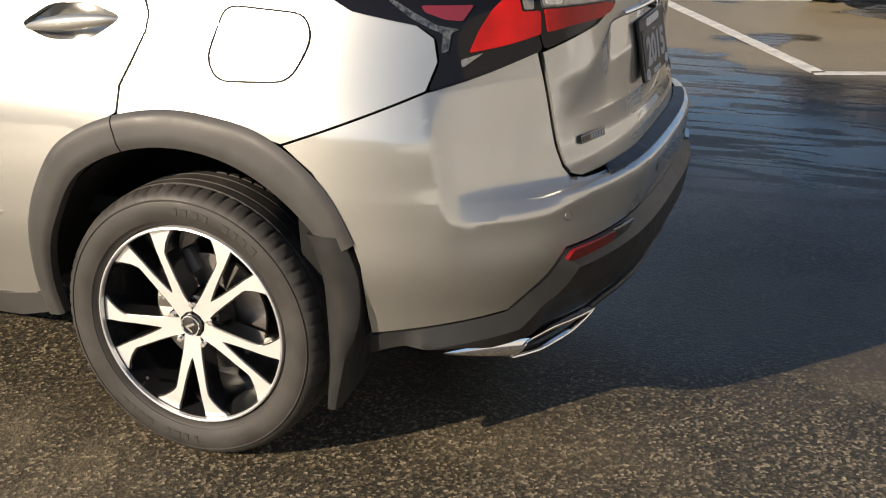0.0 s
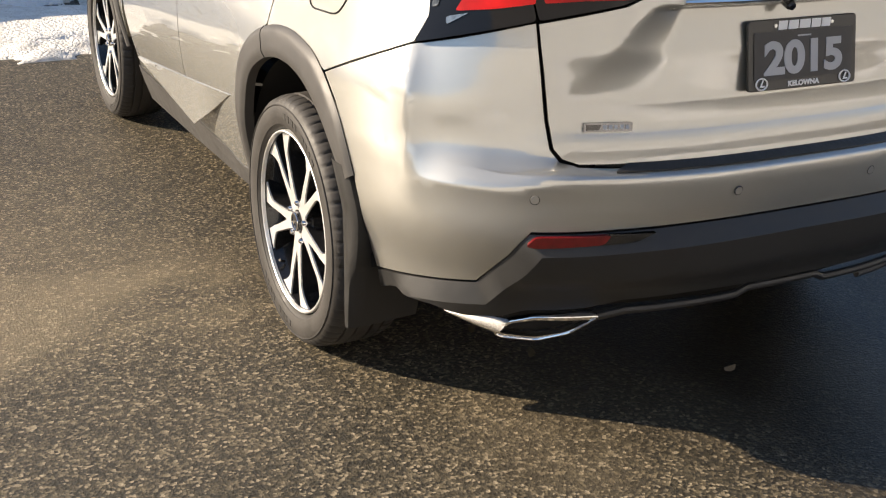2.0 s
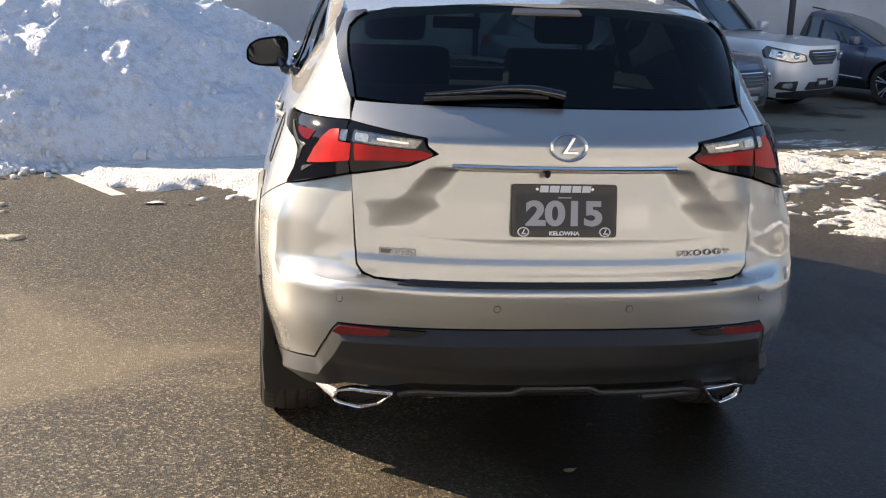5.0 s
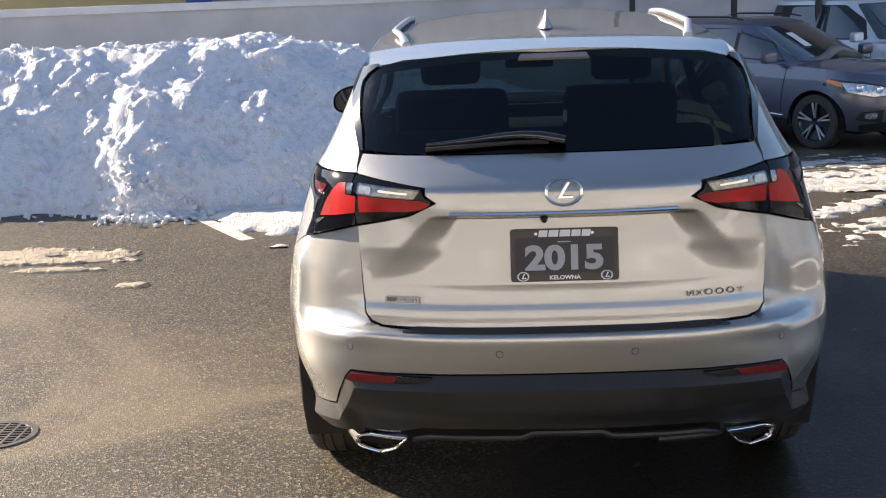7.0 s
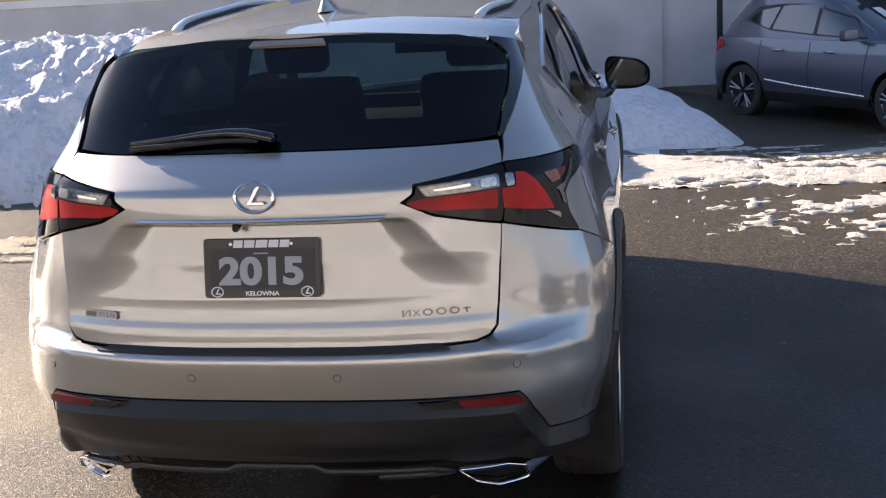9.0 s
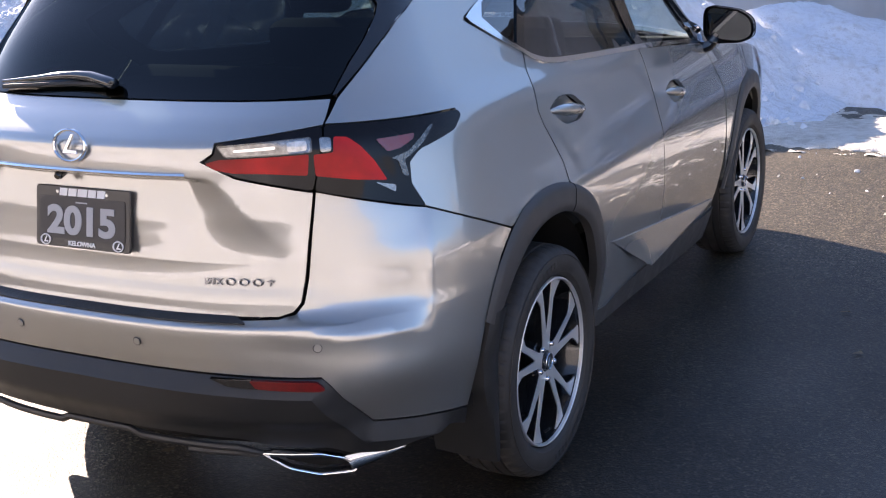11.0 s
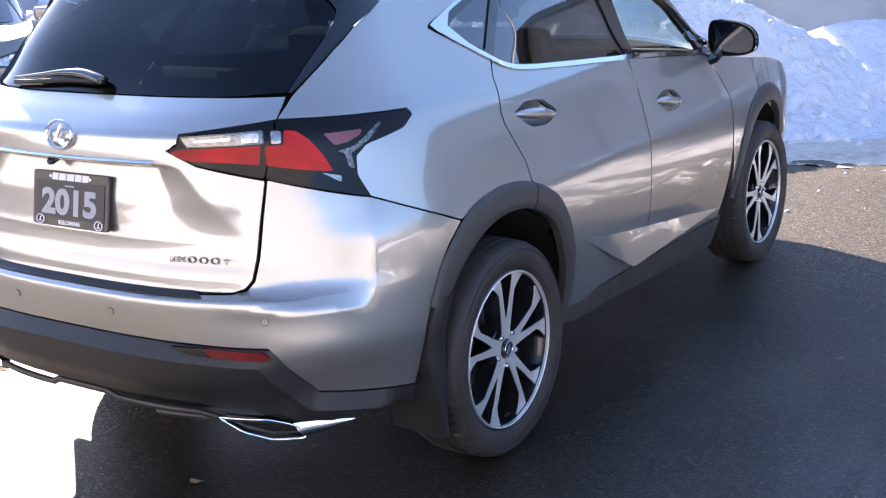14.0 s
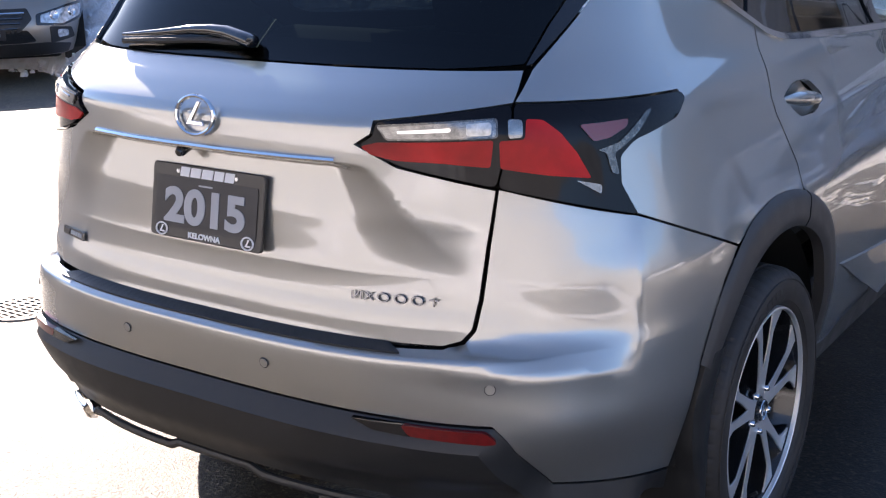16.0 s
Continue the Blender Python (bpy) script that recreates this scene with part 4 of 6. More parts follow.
# wheel arches, liners and flaps
def arch(yc, sg, rear):
    a0, a1 = (30, 172) if not rear else (-6, 147)

    def lift(u, v):
        g = a0 + (a1 - a0) * u
        a, r = radians(g), ARCH_IN(g) * (1 - v) + (ARCH_OUT(g) + .003) * v
        y, z = yc + r * math.cos(a), ARCH_Z + r * math.sin(a)
        s = SY(y) * sg
        n = normal(s, max(z, .2))
        bulge = .003 + .011 * min(1.0, (v + .02) * 4, (1.0 - v) * 6) ** .7
        return skin(s, z) + n * bulge
    bm = grid_mesh(lift, 64, 8, flip=sg < 0)
    inner = grid_mesh(lambda u, v: lift(u, 0) + Vector((-sg * .028 * v, 0, 0)), 64, 1, flip=sg > 0)
    me = bpy.data.meshes.new("tmp")
    inner.to_mesh(me)
    inner.free()
    bm.from_mesh(me)
    bpy.data.meshes.remove(me)
    bmesh.ops.remove_doubles(bm, verts=bm.verts[:], dist=1e-5)
    bmesh.ops.recalc_face_normals(bm, faces=bm.faces[:])
    part("wheel_arch_trim", bm, CLADDING, car, "dark grey plastic wheel arch trim", 50)

    if rear:
        q = (73 - a0) / (a1 - a0)
        part("trim_joint", tube([lift(q, i / 8) + Vector((sg * .0005, 0, 0)) for i in range(9)], .0016, 6), DARK, car)

    def liner(u, v):
        a, r = radians(4 + 172 * u), .462
        return Vector((sg * ((.868 if rear else .79) - .38 * v), yc + r * math.cos(a), ARCH_Z + r * math.sin(a)))
    part("wheel_arch_liner", grid_mesh(liner, 40, 2), DARK, car)
    part("wheel_arch_wall", poly_mesh([(sg * .485, yc - .47, .22), (sg * .485, yc + .47, .22), (sg * .485, yc + .47, .85), (sg * .485, yc - .47, .85)], [(0, 1, 2, 3)]), DARK, car)


flap_front = curve((.20, -.366), (.37, -.382), (.53, -.376), (.62, -.356), (.66, -.338))
flap_back = curve((.20, -.395), (.37, -.438), (.46, -.463), (.54, -.465), (.66, -.432))


def mud_flap(yc, sg):
    """A moulded flap that carries the arch trim on downwards, as a lofted ring with a rounded outer edge."""
    def f(u, v):
        z = .20 + .455 * v
        yf, yb, xo, xi = flap_front(z), flap_back(z), max(half_width(z), .905) + .014 - .014 * (1 - v) ** 3, .70 - .03 * v
        ring = [(xi, yf), (xo - .012, yf), (xo - .003, yf * .85 + yb * .15), (xo, yf * .5 + yb * .5), (xo - .003, yf * .15 + yb * .85), (xo - .012, yb), (xo - .05, yb), (xi, yf - .014)]
        x, y = ring[int(round(u * 8)) % 8]
        return Vector((sg * x, yc + y, z))
    a = grid_mesh(f, 8, 14, True)
    for row in (0, 14):
        a.verts.ensure_lookup_table()
        a.faces.new([a.verts[row * 8 + i] for i in range(8)])
    bmesh.ops.recalc_face_normals(a, faces=a.faces[:])
    part("mud_flap", a, PLASTIC, car, "black rubber mud flap", 40)


for yc, rear in ((0, True), (2.64, False)):
    for sg in (1, -1):
        arch(yc, sg, rear)
        if rear:
            mud_flap(yc, sg)


# wheels
def tyre_mesh():
    half = [(.0, .3515), (.018, .3515), (.019, .345), (.025, .345), (.026, .3513), (.052, .3502), (.053, .344), (.060, .344), (.061, .3495), (.078, .3480), (.098, .3410), (.108, .3290), (.1125, .314), (.1135, .300), (.1115, .288), (.107, .276), (.105, .2755), (.099, .268), (.088, .2635), (.074, .2615), (.060, .2600)]
    half = [(d, r if r < .262 else .262 + (r - .262) * 1.1) for d, r in half]
    prof = [(-d, r) for d, r in reversed(half)] + half[1:]
    n = 384
    vs, fs, k = [], [], len(prof)
    for i in range(n):
        a = 2 * math.pi * i / n
        cut = .004 if i % 6 == 5 else 0.0
        for d, r in prof:
            q = cut if .060 < abs(d) < .099 and r > .348 else 0.0
            vs.append((d, (r - q) * math.cos(a), (r - q) * math.sin(a)))
    for i in range(n):
        j = (i + 1) % n
        for q in range(k - 1):
            fs.append((i * k + q, i * k + q + 1, j * k + q + 1, j * k + q))
    bm = poly_mesh(vs, fs)
    bmesh.ops.recalc_face_normals(bm, faces=bm.faces[:])
    return bm


def spoke_pair():
    """One pair of spokes in the wheel's plane (outward along x), from the hub to the rim."""
    R = .2540
    # outline in polar form: angle in degrees from the pair's middle, radius
    right = [(0, .036), (35.5, .036), (29, .050), (21.5, .066), (17.6, .088), (15.8, .112), (14.4, .150), (13.6, .186), (14.0, .196), (17.0, .216), (20.6, .236), (24.0, R - .001), (8.8, R), (9.2, .243), (8.8, .228), (8.0, .200), (7.2, .165), (5.4, .130), (2.6, .102), (0, .090)]
    pts = [(r * math.sin(radians(a)), r * math.cos(radians(a))) for a, r in right]
    poly = pts[1:-1]
    full = poly + [(0, .090)] + [(-x, y) for x, y in reversed(poly)] + [(0, .034)]
    return full


FACE = .028


def outward(bm):
    bmesh.ops.translate(bm, verts=bm.verts[:], vec=(FACE, 0, 0))
    return bm


def dish(r):
    """How far out the wheel's face lies, by radius."""
    return FACE + .062 - .012 * (1 - min(1, r / .2535)) ** 1.2 - .004 * (r / .2535) ** 4


b = box(-.0012, .0012, -.006, .006, -.0085, .0085)
MARK = bpy.data.meshes.new("sidewall_mark")
b.to_mesh(MARK)
b.free()
MARK.materials.append(RUBBER_MARK)


def wheel(name, m, label, mud=""):
    w = part(name, outward(lathe([(.062, .2525), (.0715, .2540), (.0735, .2565), (.072, .2600), (.064, .2620), (.020, .2600)], 96)), MACHINED, car, label)
    part("tyre", tyre_mesh(), RUBBER, w, "black road tyre")
    part("rim_barrel", lathe([(.090, .2527), (.070, .2480), (.03, .232), (-.06, .222), (-.09, .218), (-.09, .10), (-.088, .0)], 64), RIM_BLACK, w)
    full = spoke_pair()
    for i in range(5):
        turn = Matrix.Rotation(2 * math.pi * i / 5, 4, "X")

        def lift_face(u, v, d=0.0):
            r = math.hypot(u, v)
            return turn @ Vector((dish(r) + d, -u, v)), turn.to_3x3() @ Vector((1, 0, 0))
        part("spoke", sheet(full, lift_face, .02, thick=.004), MACHINED, w)
        back = [(x * min(1, .2515 / math.hypot(x, y)), y * min(1, .2515 / math.hypot(x, y))) for x, y in inset(full, -.0035)]
        part("spoke_flank", sheet(back, lambda u, v: (lift_face(u, v, -.0035)), .03, thick=.060), RIM_BLACK, w)
        a = 2 * math.pi * (i + .5) / 5
        nut = lathe([(.064, 0), (.064, .006), (.060, .0085), (.036, .0095)], 12)
        bmesh.ops.translate(nut, verts=nut.verts[:], vec=(FACE - .002, .057 * math.sin(a), .057 * math.cos(a)))
        part("lug_nut", nut, CHROME, w)
    part("hub", lathe([(.074, 0), (.074, .050), (.060, .070), (.0, .078)], 40), RIM_BLACK, w)
    cap = part("hub_cap", outward(lathe([(.062, 0), (.062, .022), (.060, .028), (.044, .031)], 32)), GLOSS_BLACK, w)
    part("cap_ring", ring_mesh(Vector((FACE + .0625, 0, 0)), Vector((0, 1, 0)), Vector((0, 0, 1)), .0245, .0022, 28, 6), CHROME, cap)
    part("cap_stroke", prism([(-.010, -.012), (.014, -.012), (.014, -.007), (-.001, -.007), (.008, .014), (.002, .014)], Matrix.Translation((FACE + .0622, 0, 0)) @ Matrix(((0, 0, 1, 0), (1, 0, 0, 0), (0, 1, 0, 0), (0, 0, 0, 1))), .002), CHROME, cap)
    part("brake_disc", lathe([(-.010, .07), (-.010, .158), (-.022, .158), (-.022, .07)], 48), DISC, w)
    cal = box(-.035, .012, -.055, .055, .105, .175, .015)
    bmesh.ops.rotate(cal, verts=cal.verts[:], cent=(0, 0, 0), matrix=Matrix.Rotation(radians(70), 3, "X"))
    part("caliper", cal, CALIPER, w)
    valve = tube([(.070, 0, -.236), (.088, 0, -.222)], .004, 8)
    part("valve", valve, RUBBER, w)
    for mid in (20, 200):
        for q in range(9):
            if q == 4:
                continue
            g = radians(mid + (q - 4) * 5.2)
            o = new("sidewall_mark", MARK)
            o.parent = w
            o.matrix_local = Matrix.Rotation(g, 4, "X") @ Matrix.Translation((.1132, 0, .306)) @ Matrix.Diagonal((1, 1 + .5 * (q % 3 == 0), 1, 1))
    part("sidewall_rib", ring_mesh(Vector((.1105, 0, 0)), Vector((0, 1, 0)), Vector((0, 0, 1)), .331, .0022, 96, 6), RUBBER, w)
    w.matrix_world = m
    return w


for sg in (1, -1):
    for yc in (0, 2.66):
        turn = (0 if sg > 0 else 180)
        wheel("wheel", pose(sg * (.745 if yc else .808), 2.64 if yc else .002, .3604, 0, 0, turn) @ Matrix.Rotation(radians((-40, 10)[yc > 0] if sg < 0 else (-1, 22)[yc > 0]), 4, "X"), "machined and black twin-spoke alloy wheel")


# door handles: a bowl with a pointed grip over it
def handle(sc, zc, sg, w):
    k = eye(sc, zc, w)
    k = k if sg > 0 else mirrored(k)
    bowl = body_panel("handle_bowl", k, PAINT, car, off=-0.003, gap=-0.003, h=.015, thick=.0, relief=lambda s, z: -.048 * max(0, 1 - ((abs(s) - sc) / (w * 1.1)) ** 2 - ((z - zc) / .055) ** 2))
    grip = []
    for i in range(13):
        t = i / 12 * 2 - 1
        s, z = sc + w * .93 * t, zc - .004 - .017 * t
        grip.append(skin(s * sg, z) + normal(s * sg, z) * (-.008 + .013 * (1 - t * t) ** .5))
    part("door_handle", tube(grip, lambda t: .003 + .013 * math.sin(math.pi * t) ** .8, 12, 1.25), PAINT, bowl)


for sg in (1, -1):
    handle(1.803, 1.090, sg, .148)
    handle(2.893, .990, sg, .140)

# fuel flap on the left
fuel = rounded([(-1.407, 1.09), (-1.424, 1.03), (-1.392, .983), (-1.232, .991), (-1.203, 1.015), (-1.170, 1.09), (-1.192, 1.140), (-1.388, 1.148)], .035, 8)
part("fuel_flap_gap", tube([skin(q, z) + normal(q, z) * .0012 for q, z in dense(fuel, .012)], .0022, 6, closed=True), DARK, car)


# mirrors
def door_mirror(sg):
    c = Vector((.925, 1.95, 1.190))
    def f(u, v):
        t, q = 2 * math.pi * u, v
        k = math.sin(math.pi * (.02 + .48 * q)) ** .55
        x = .108 * k * math.copysign(abs(math.cos(t)) ** .62, math.cos(t))
        z = .074 * k * math.copysign(abs(math.sin(t)) ** .62, math.sin(t)) * (1 - .26 * math.cos(t)) - .012 * k * math.cos(t)
        return Vector((sg * (c.x + x), c.y + .145 * (1 - q) ** .8 - .035, c.z + z))
    bm = grid_mesh(f, 32, 10, True)
    bmesh.ops.recalc_face_normals(bm, faces=bm.faces[:])
    h = part("door_mirror", bm, GLOSS_BLACK, car, "gloss black door mirror")
    g = grid_mesh(lambda u, v: Vector((0, 0, 0)) + (lambda e: Vector((sg * c.x + (e.x - sg * c.x) * .90 * v, c.y - .022 - .16 * sg * ((e.x - sg * c.x) * .90 * v) - .15 * (e.z - c.z) * v, c.z + (e.z - c.z) * .88 * v)))(f(u, 1)), 32, 3, True)
    part("mirror_glass", g, MIRROR, h)
    part("mirror_back", grid_mesh(lambda u, v: (lambda e: Vector((sg * c.x + (e.x - sg * c.x) * v, c.y + .006, c.z + (e.z - c.z) * v)))(f(u, 1)), 32, 2, True), DARK, h)
    part("mirror_foot", tube([(sg * .79, 1.93, 1.085), (sg * .835, 1.95, 1.105), (sg * .865, 1.965, 1.15)], .026, 10), GLOSS_BLACK, h)


door_mirror(1)
door_mirror(-1)

# roof rails and aerial fin
for sg in (1, -1):
    path = []
    for i in range(33):
        t = i / 32
        y = -.14 + 1.46 * t
        u = .80 + .10 * min(1, t * 4)
        rise = .020 * min(1, math.sin(math.pi * t) * 3.2) ** .6
        path.append(top_skin(sg * u, y - bow(y) * (1 - u * u)) + Vector((0, 0, rise)))
    rail = part("roof_rail", tube(path, lambda t: .0130 + .003 * (abs(t - .5) > .46), 12, .80), RAIL_METAL, car, "satin silver roof rail")
    part("rail_gasket", tube([p - Vector((sg * .004, 0, .014)) for p in path[1:-1]], .007, 8), PLASTIC, rail)
fz = top_skin(0, .06).z


def fin(u, v):
    t = 2 * math.pi * u
    k = 1 - v
    return Vector((.030 * k * math.sin(t) * (.6 + .4 * k), -.045 - .04 * v + (.085 * k + .012) * math.cos(t), fz - .006 + .068 * v))


bm = grid_mesh(fin, 24, 10, True)
part("aerial_fin", bm, PAINT, car, "shark fin aerial")


# exhaust tips
def exhaust(sg):
    w = (lambda k: k) if sg > 0 else mirrored
    frame_o = [(.510, .392), (.645, .382), (.705, .358), (.744, .316), (.735, .303), (.650, .304), (.570, .340)]
    mx, mz = sum(k[0] for k in frame_o) / 7, sum(k[1] for k in frame_o) / 7
    hole = [(mx + (q - mx) * .88, mz + (z - mz) * .74) for q, z in frame_o]
    tip = body_panel("exhaust_tip", w(rounded(frame_o, .010)), CHROME, car, off=0.010, gap=0.0, h=.02, holes=[w(rounded(hole, .008))], thick=.012, label="chrome exhaust tip")
    part("exhaust_rim", tube([skin(q, z) + normal(q, z) * .011 for q, z in dense(w(rounded(frame_o, .012)), .02)], .0030, 8, closed=True), CHROME, tip, "chrome rim")
    body_panel("exhaust_hole", w(rounded(frame_o, .010)), DARK, tip, off=-0.012, gap=0.004, h=.03, thick=0)

    top, low, out = skin(sg * .702, .362), skin(sg * .742, .309), normal(sg * .745, .335)
    end = Vector((sg * .738, -.610, .314))

    def wing(u, v):
        """The tip's outer cheek, drawn out forwards to a point under the bumper's corner."""
        p = low.lerp(top, .5).lerp(end, u) + (top - low) * (v - .5) * (1 - .94 * u ** 1.5)
        return p + out * (.008 * (1 - u) + .014 * math.sin(math.pi * v) * (1 - u) ** .6)
    part("exhaust_wing", grid_mesh(wing, 14, 6, flip=sg < 0), CHROME, tip)


exhaust(1)
exhaust(-1)


# ---- the ground ----
def ground_height(x, y):
    """Level round the car, falling gently behind it to the right."""
    return -.30 * step(y, 5.5, 10.0) * step(x, -.5, 2.5)


vs, fs = [], []
ticks = [-600, -120, -40, -15, -8, -4, -2, -1, *[i * .5 for i in range(0, 31)], 18, 25, 40, 120, 600]
k = len(ticks)
for y in ticks:
    for x in ticks:
        vs.append((x, y, ground_height(x, y)))
for j in range(k - 1):
    for i in range(k - 1):
        fs.append((j * k + i, j * k + i + 1, (j + 1) * k + i + 1, (j + 1) * k + i))
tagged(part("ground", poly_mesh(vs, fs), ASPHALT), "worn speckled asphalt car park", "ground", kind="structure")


def fbm(x, y, z=0.0, o=5):
    return noise.fractal(Vector((x, y, z)), 0.9, 2.0, o)


# ---- snow ----
crest = curve((-14, 1.15), (-7, 1.25), (-3.4, 1.30), (-2.4, 1.36), (-1.6, 1.20), (-1.0, 1.0), (-.76, .84), (-.27, .52), (.12, .20), (.5, .0))
foot = curve((-14, 4.9), (-3.7, 5.15), (-3.2, 4.98), (-2.5, 5.10), (-1.2, 5.35), (-.4, 5.75), (.4, 6.3), (.8, 6.9))


def pile_height(x, y):
    yf, h = foot(x), crest(x)
    t = (y - yf + .22 * fbm(x * .9, y * .9, 3)) / 1.75
    if t <= 0 or h <= 0:
        return -.05
    up = min(1, t) ** .80
    z = h * up * (1 - .5 * step(t, 1.15, 2.1))
    z += .09 * (abs(fbm(x * .8 + 7, y * .8, 1.5)) - .25) * min(1, t * 2) * min(1, h) + .055 * fbm(x * 3.1, y * 3.1, 9) * min(1, t * 4) * min(1, h * 2)
    z += (.026 * fbm(x * 9, y * 9, 2, 3) + .012 * fbm(x * 20, y * 20, 4, 2)) * min(1, t * 4)
    return z


nx, ny = 380, 130
vs = []
for j in range(ny + 1):
    for i in range(nx + 1):
        x, y = -9.5 + 10.6 * i / nx, 4.4 + 4.6 * j / ny
        vs.append((x, y, pile_height(x, y)))
fs = [(j * (nx + 1) + i, j * (nx + 1) + i + 1, (j + 1) * (nx + 1) + i + 1, (j + 1) * (nx + 1) + i) for j in range(ny) for i in range(nx)]
tagged(part("snow_pile", poly_mesh(vs, fs), SNOW, sharp=180), "tall ploughed snow bank with dirty lumpy face", "snow pile", kind="stuff")


def snow_sheet(name, x0, x1, y0, y1, field, mat, label, cell=.04, depth=.05):
    """A thin ragged sheet of snow where field(x, y) is above nought."""
    nx, ny = int((x1 - x0) / cell), int((y1 - y0) / cell)
    h = np.array([[field(x0 + i * cell, y0 + j * cell) for i in range(nx + 1)] for j in range(ny + 1)])
    bm = bmesh.new()
    vid = {}

    def vert(i, j):
        if (i, j) not in vid:
            z = min(depth, h[j, i] * depth * 3) if h[j, i] > 0 else -.05
            vid[(i, j)] = bm.verts.new((x0 + i * cell, y0 + j * cell, z + ground_height(x0 + i * cell, y0 + j * cell)))
        return vid[(i, j)]
    for j in range(ny):
        for i in range(nx):
            if max(h[j, i], h[j, i + 1], h[j + 1, i], h[j + 1, i + 1]) > 0:
                bm.faces.new((vert(i, j), vert(i + 1, j), vert(i + 1, j + 1), vert(i, j + 1)))
    return tagged(part(name, bm, mat, sharp=180), label, "snow", kind="stuff")


def tongue(x, y):
    # trampled dirty snow at the bank's foot
    d = 1 - ((x + 1.1) / 1.3) ** 2 - ((y - 4.8) / .95) ** 2
    return d * .6 + .55 * fbm(x * 1.3, y * 1.3, 4) + .15 * fbm(x * 6, y * 6, 5)


def tracks(x, y):
    # streaks left by tyres, running off behind the cars
    d = min(1, (x - 1.35) * 1.2, (y - 3.3 + (x - 2) * .45) * .9, (9.0 - y) * .6)
    if d < 0:
        return -.3
    a = x * .75 + y * .66
    b = -x * .66 + y * .75
    return d * .22 + .62 * fbm(a * .55, b * 2.6, 6) - .27 + .50 * fbm(x * 6, y * 6, 8) + .30 * fbm(x * 17, y * 17, 3) - .25 * step(abs(y - 5.6 - (x - 3) * .2), .9, .2) * step(x, 4.5, 2.2)


def left_patch(x, y):
    d = 1 - ((x + 3.7) / 1.0) ** 2 - ((y - 3.6) / .28) ** 2
    e = .55 - ((x + 2.47) / .14) ** 2 - ((y - 2.72) / .12) ** 2
    f = .5 - ((x + 3.1) / .45) ** 2 - ((y - 3.18) / .10) ** 2
    rag = .30 * fbm(x * 7, y * 11, 5) + .18 * fbm(x * 18, y * 24, 6)
    return max(d * .5 + .5 * fbm(x * 1.6, y * 4, 2), e + .4 * fbm(x * 6, y * 6, 3), f) + rag - .04


snow_sheet("snow_tongue", -2.6, .9, 3.7, 6.4, tongue, SLUSH, "trampled sandy snow at the bank's foot")
snow_sheet("snow_tracks", 1.3, 7.5, 1.8, 9.0, tracks, TRACK_SNOW, "packed snow streaked by tyre tracks", .035, .014)
snow_sheet("snow_patch", -4.7, -2.2, 2.4, 4.0, left_patch, SAND_SNOW, "thin patch of sandy snow on asphalt", .022, .018)
snow_sheet("snow_front", -.4, 5.0, 5.2, 7.6, lambda x, y: .34 + .55 * math.exp(-((x - 1.0) / .8) ** 2 - ((y - 6.5) / .8) ** 2) - abs(y - 6.0 + .12 * x) * .50 + .5 * fbm(x * 1.0, y * 2.2, 11) + .34 * fbm(x * 5, y * 5, 1) + .2 * fbm(x * 14, y * 14, 2), TRACK_SNOW, "broken crust of snow on the ground", .03, .02)


def clods(name, n, place, mat, label, rmin, rmax, seed):
    """Many broken lumps of snow."""
    rnd = random.Random(seed)
    bm = bmesh.new()
    for _ in range(n):
        x, y, z = place(rnd)
        r = rmin + (rmax - rmin) * rnd.random() ** 2.2
        m = Matrix.Translation((x, y, z)) @ Euler([rnd.random() * 6 for _ in range(3)]).to_matrix().to_4x4() @ Matrix.Diagonal((r * (.7 + rnd.random() * .7), r * (.7 + rnd.random() * .6), r * (.5 + rnd.random() * .5), 1))
        got = bmesh.ops.create_icosphere(bm, subdivisions=1, radius=1, matrix=m)
        for v in got["verts"]:
            v.co += Vector((rnd.random() - .5, rnd.random() - .5, rnd.random() - .5)) * r * .5
    return tagged(part(name, bm, mat, sharp=60), label, "snow", kind="stuff")


def at_foot(r):
    heap = r.random()
    x = r.gauss(-3.0, .28) if heap < .40 else r.gauss(-1.85, .22) if heap < .58 else -9 + 9.6 * r.random()
    y = foot(x) + .03 + (.30 if heap < .58 else .16) * r.gauss(0, .6)
    return x, y, max(0, pile_height(x, y)) + .01


def on_face(r):
    x = -9 + 9.3 * r.random()
    y = foot(x) + 2.2 * r.random()
    return x, y, pile_height(x, y)


def bank(name, a, b, n, h, label):
    """A long ploughed bank from a to b."""
    a, b = Vector(a), Vector(b)
    d, side = (b - a), Vector((-(b - a).y, (b - a).x)).normalized()
    vs = []
    for i in range(n + 1):
        for j in range(13):
            v = j / 6 - 1
            p = a + d * (i / n) + side * (v * 1.3)
            vs.append((p.x, p.y, -.05 + (h * (.7 + .6 * fbm(p.x * .5, p.y * .5, 2))) * max(0, 1 - v * v) + .10 * fbm(p.x * 2.5, p.y * 2.5, 5)))
    tagged(part(name, poly_mesh(vs, [(i * 13 + j, i * 13 + j + 1, i * 13 + j + 14, i * 13 + j + 13) for i in range(n) for j in range(12)]), SNOW_CLEAN, sharp=180), label, "snow pile", kind="stuff")


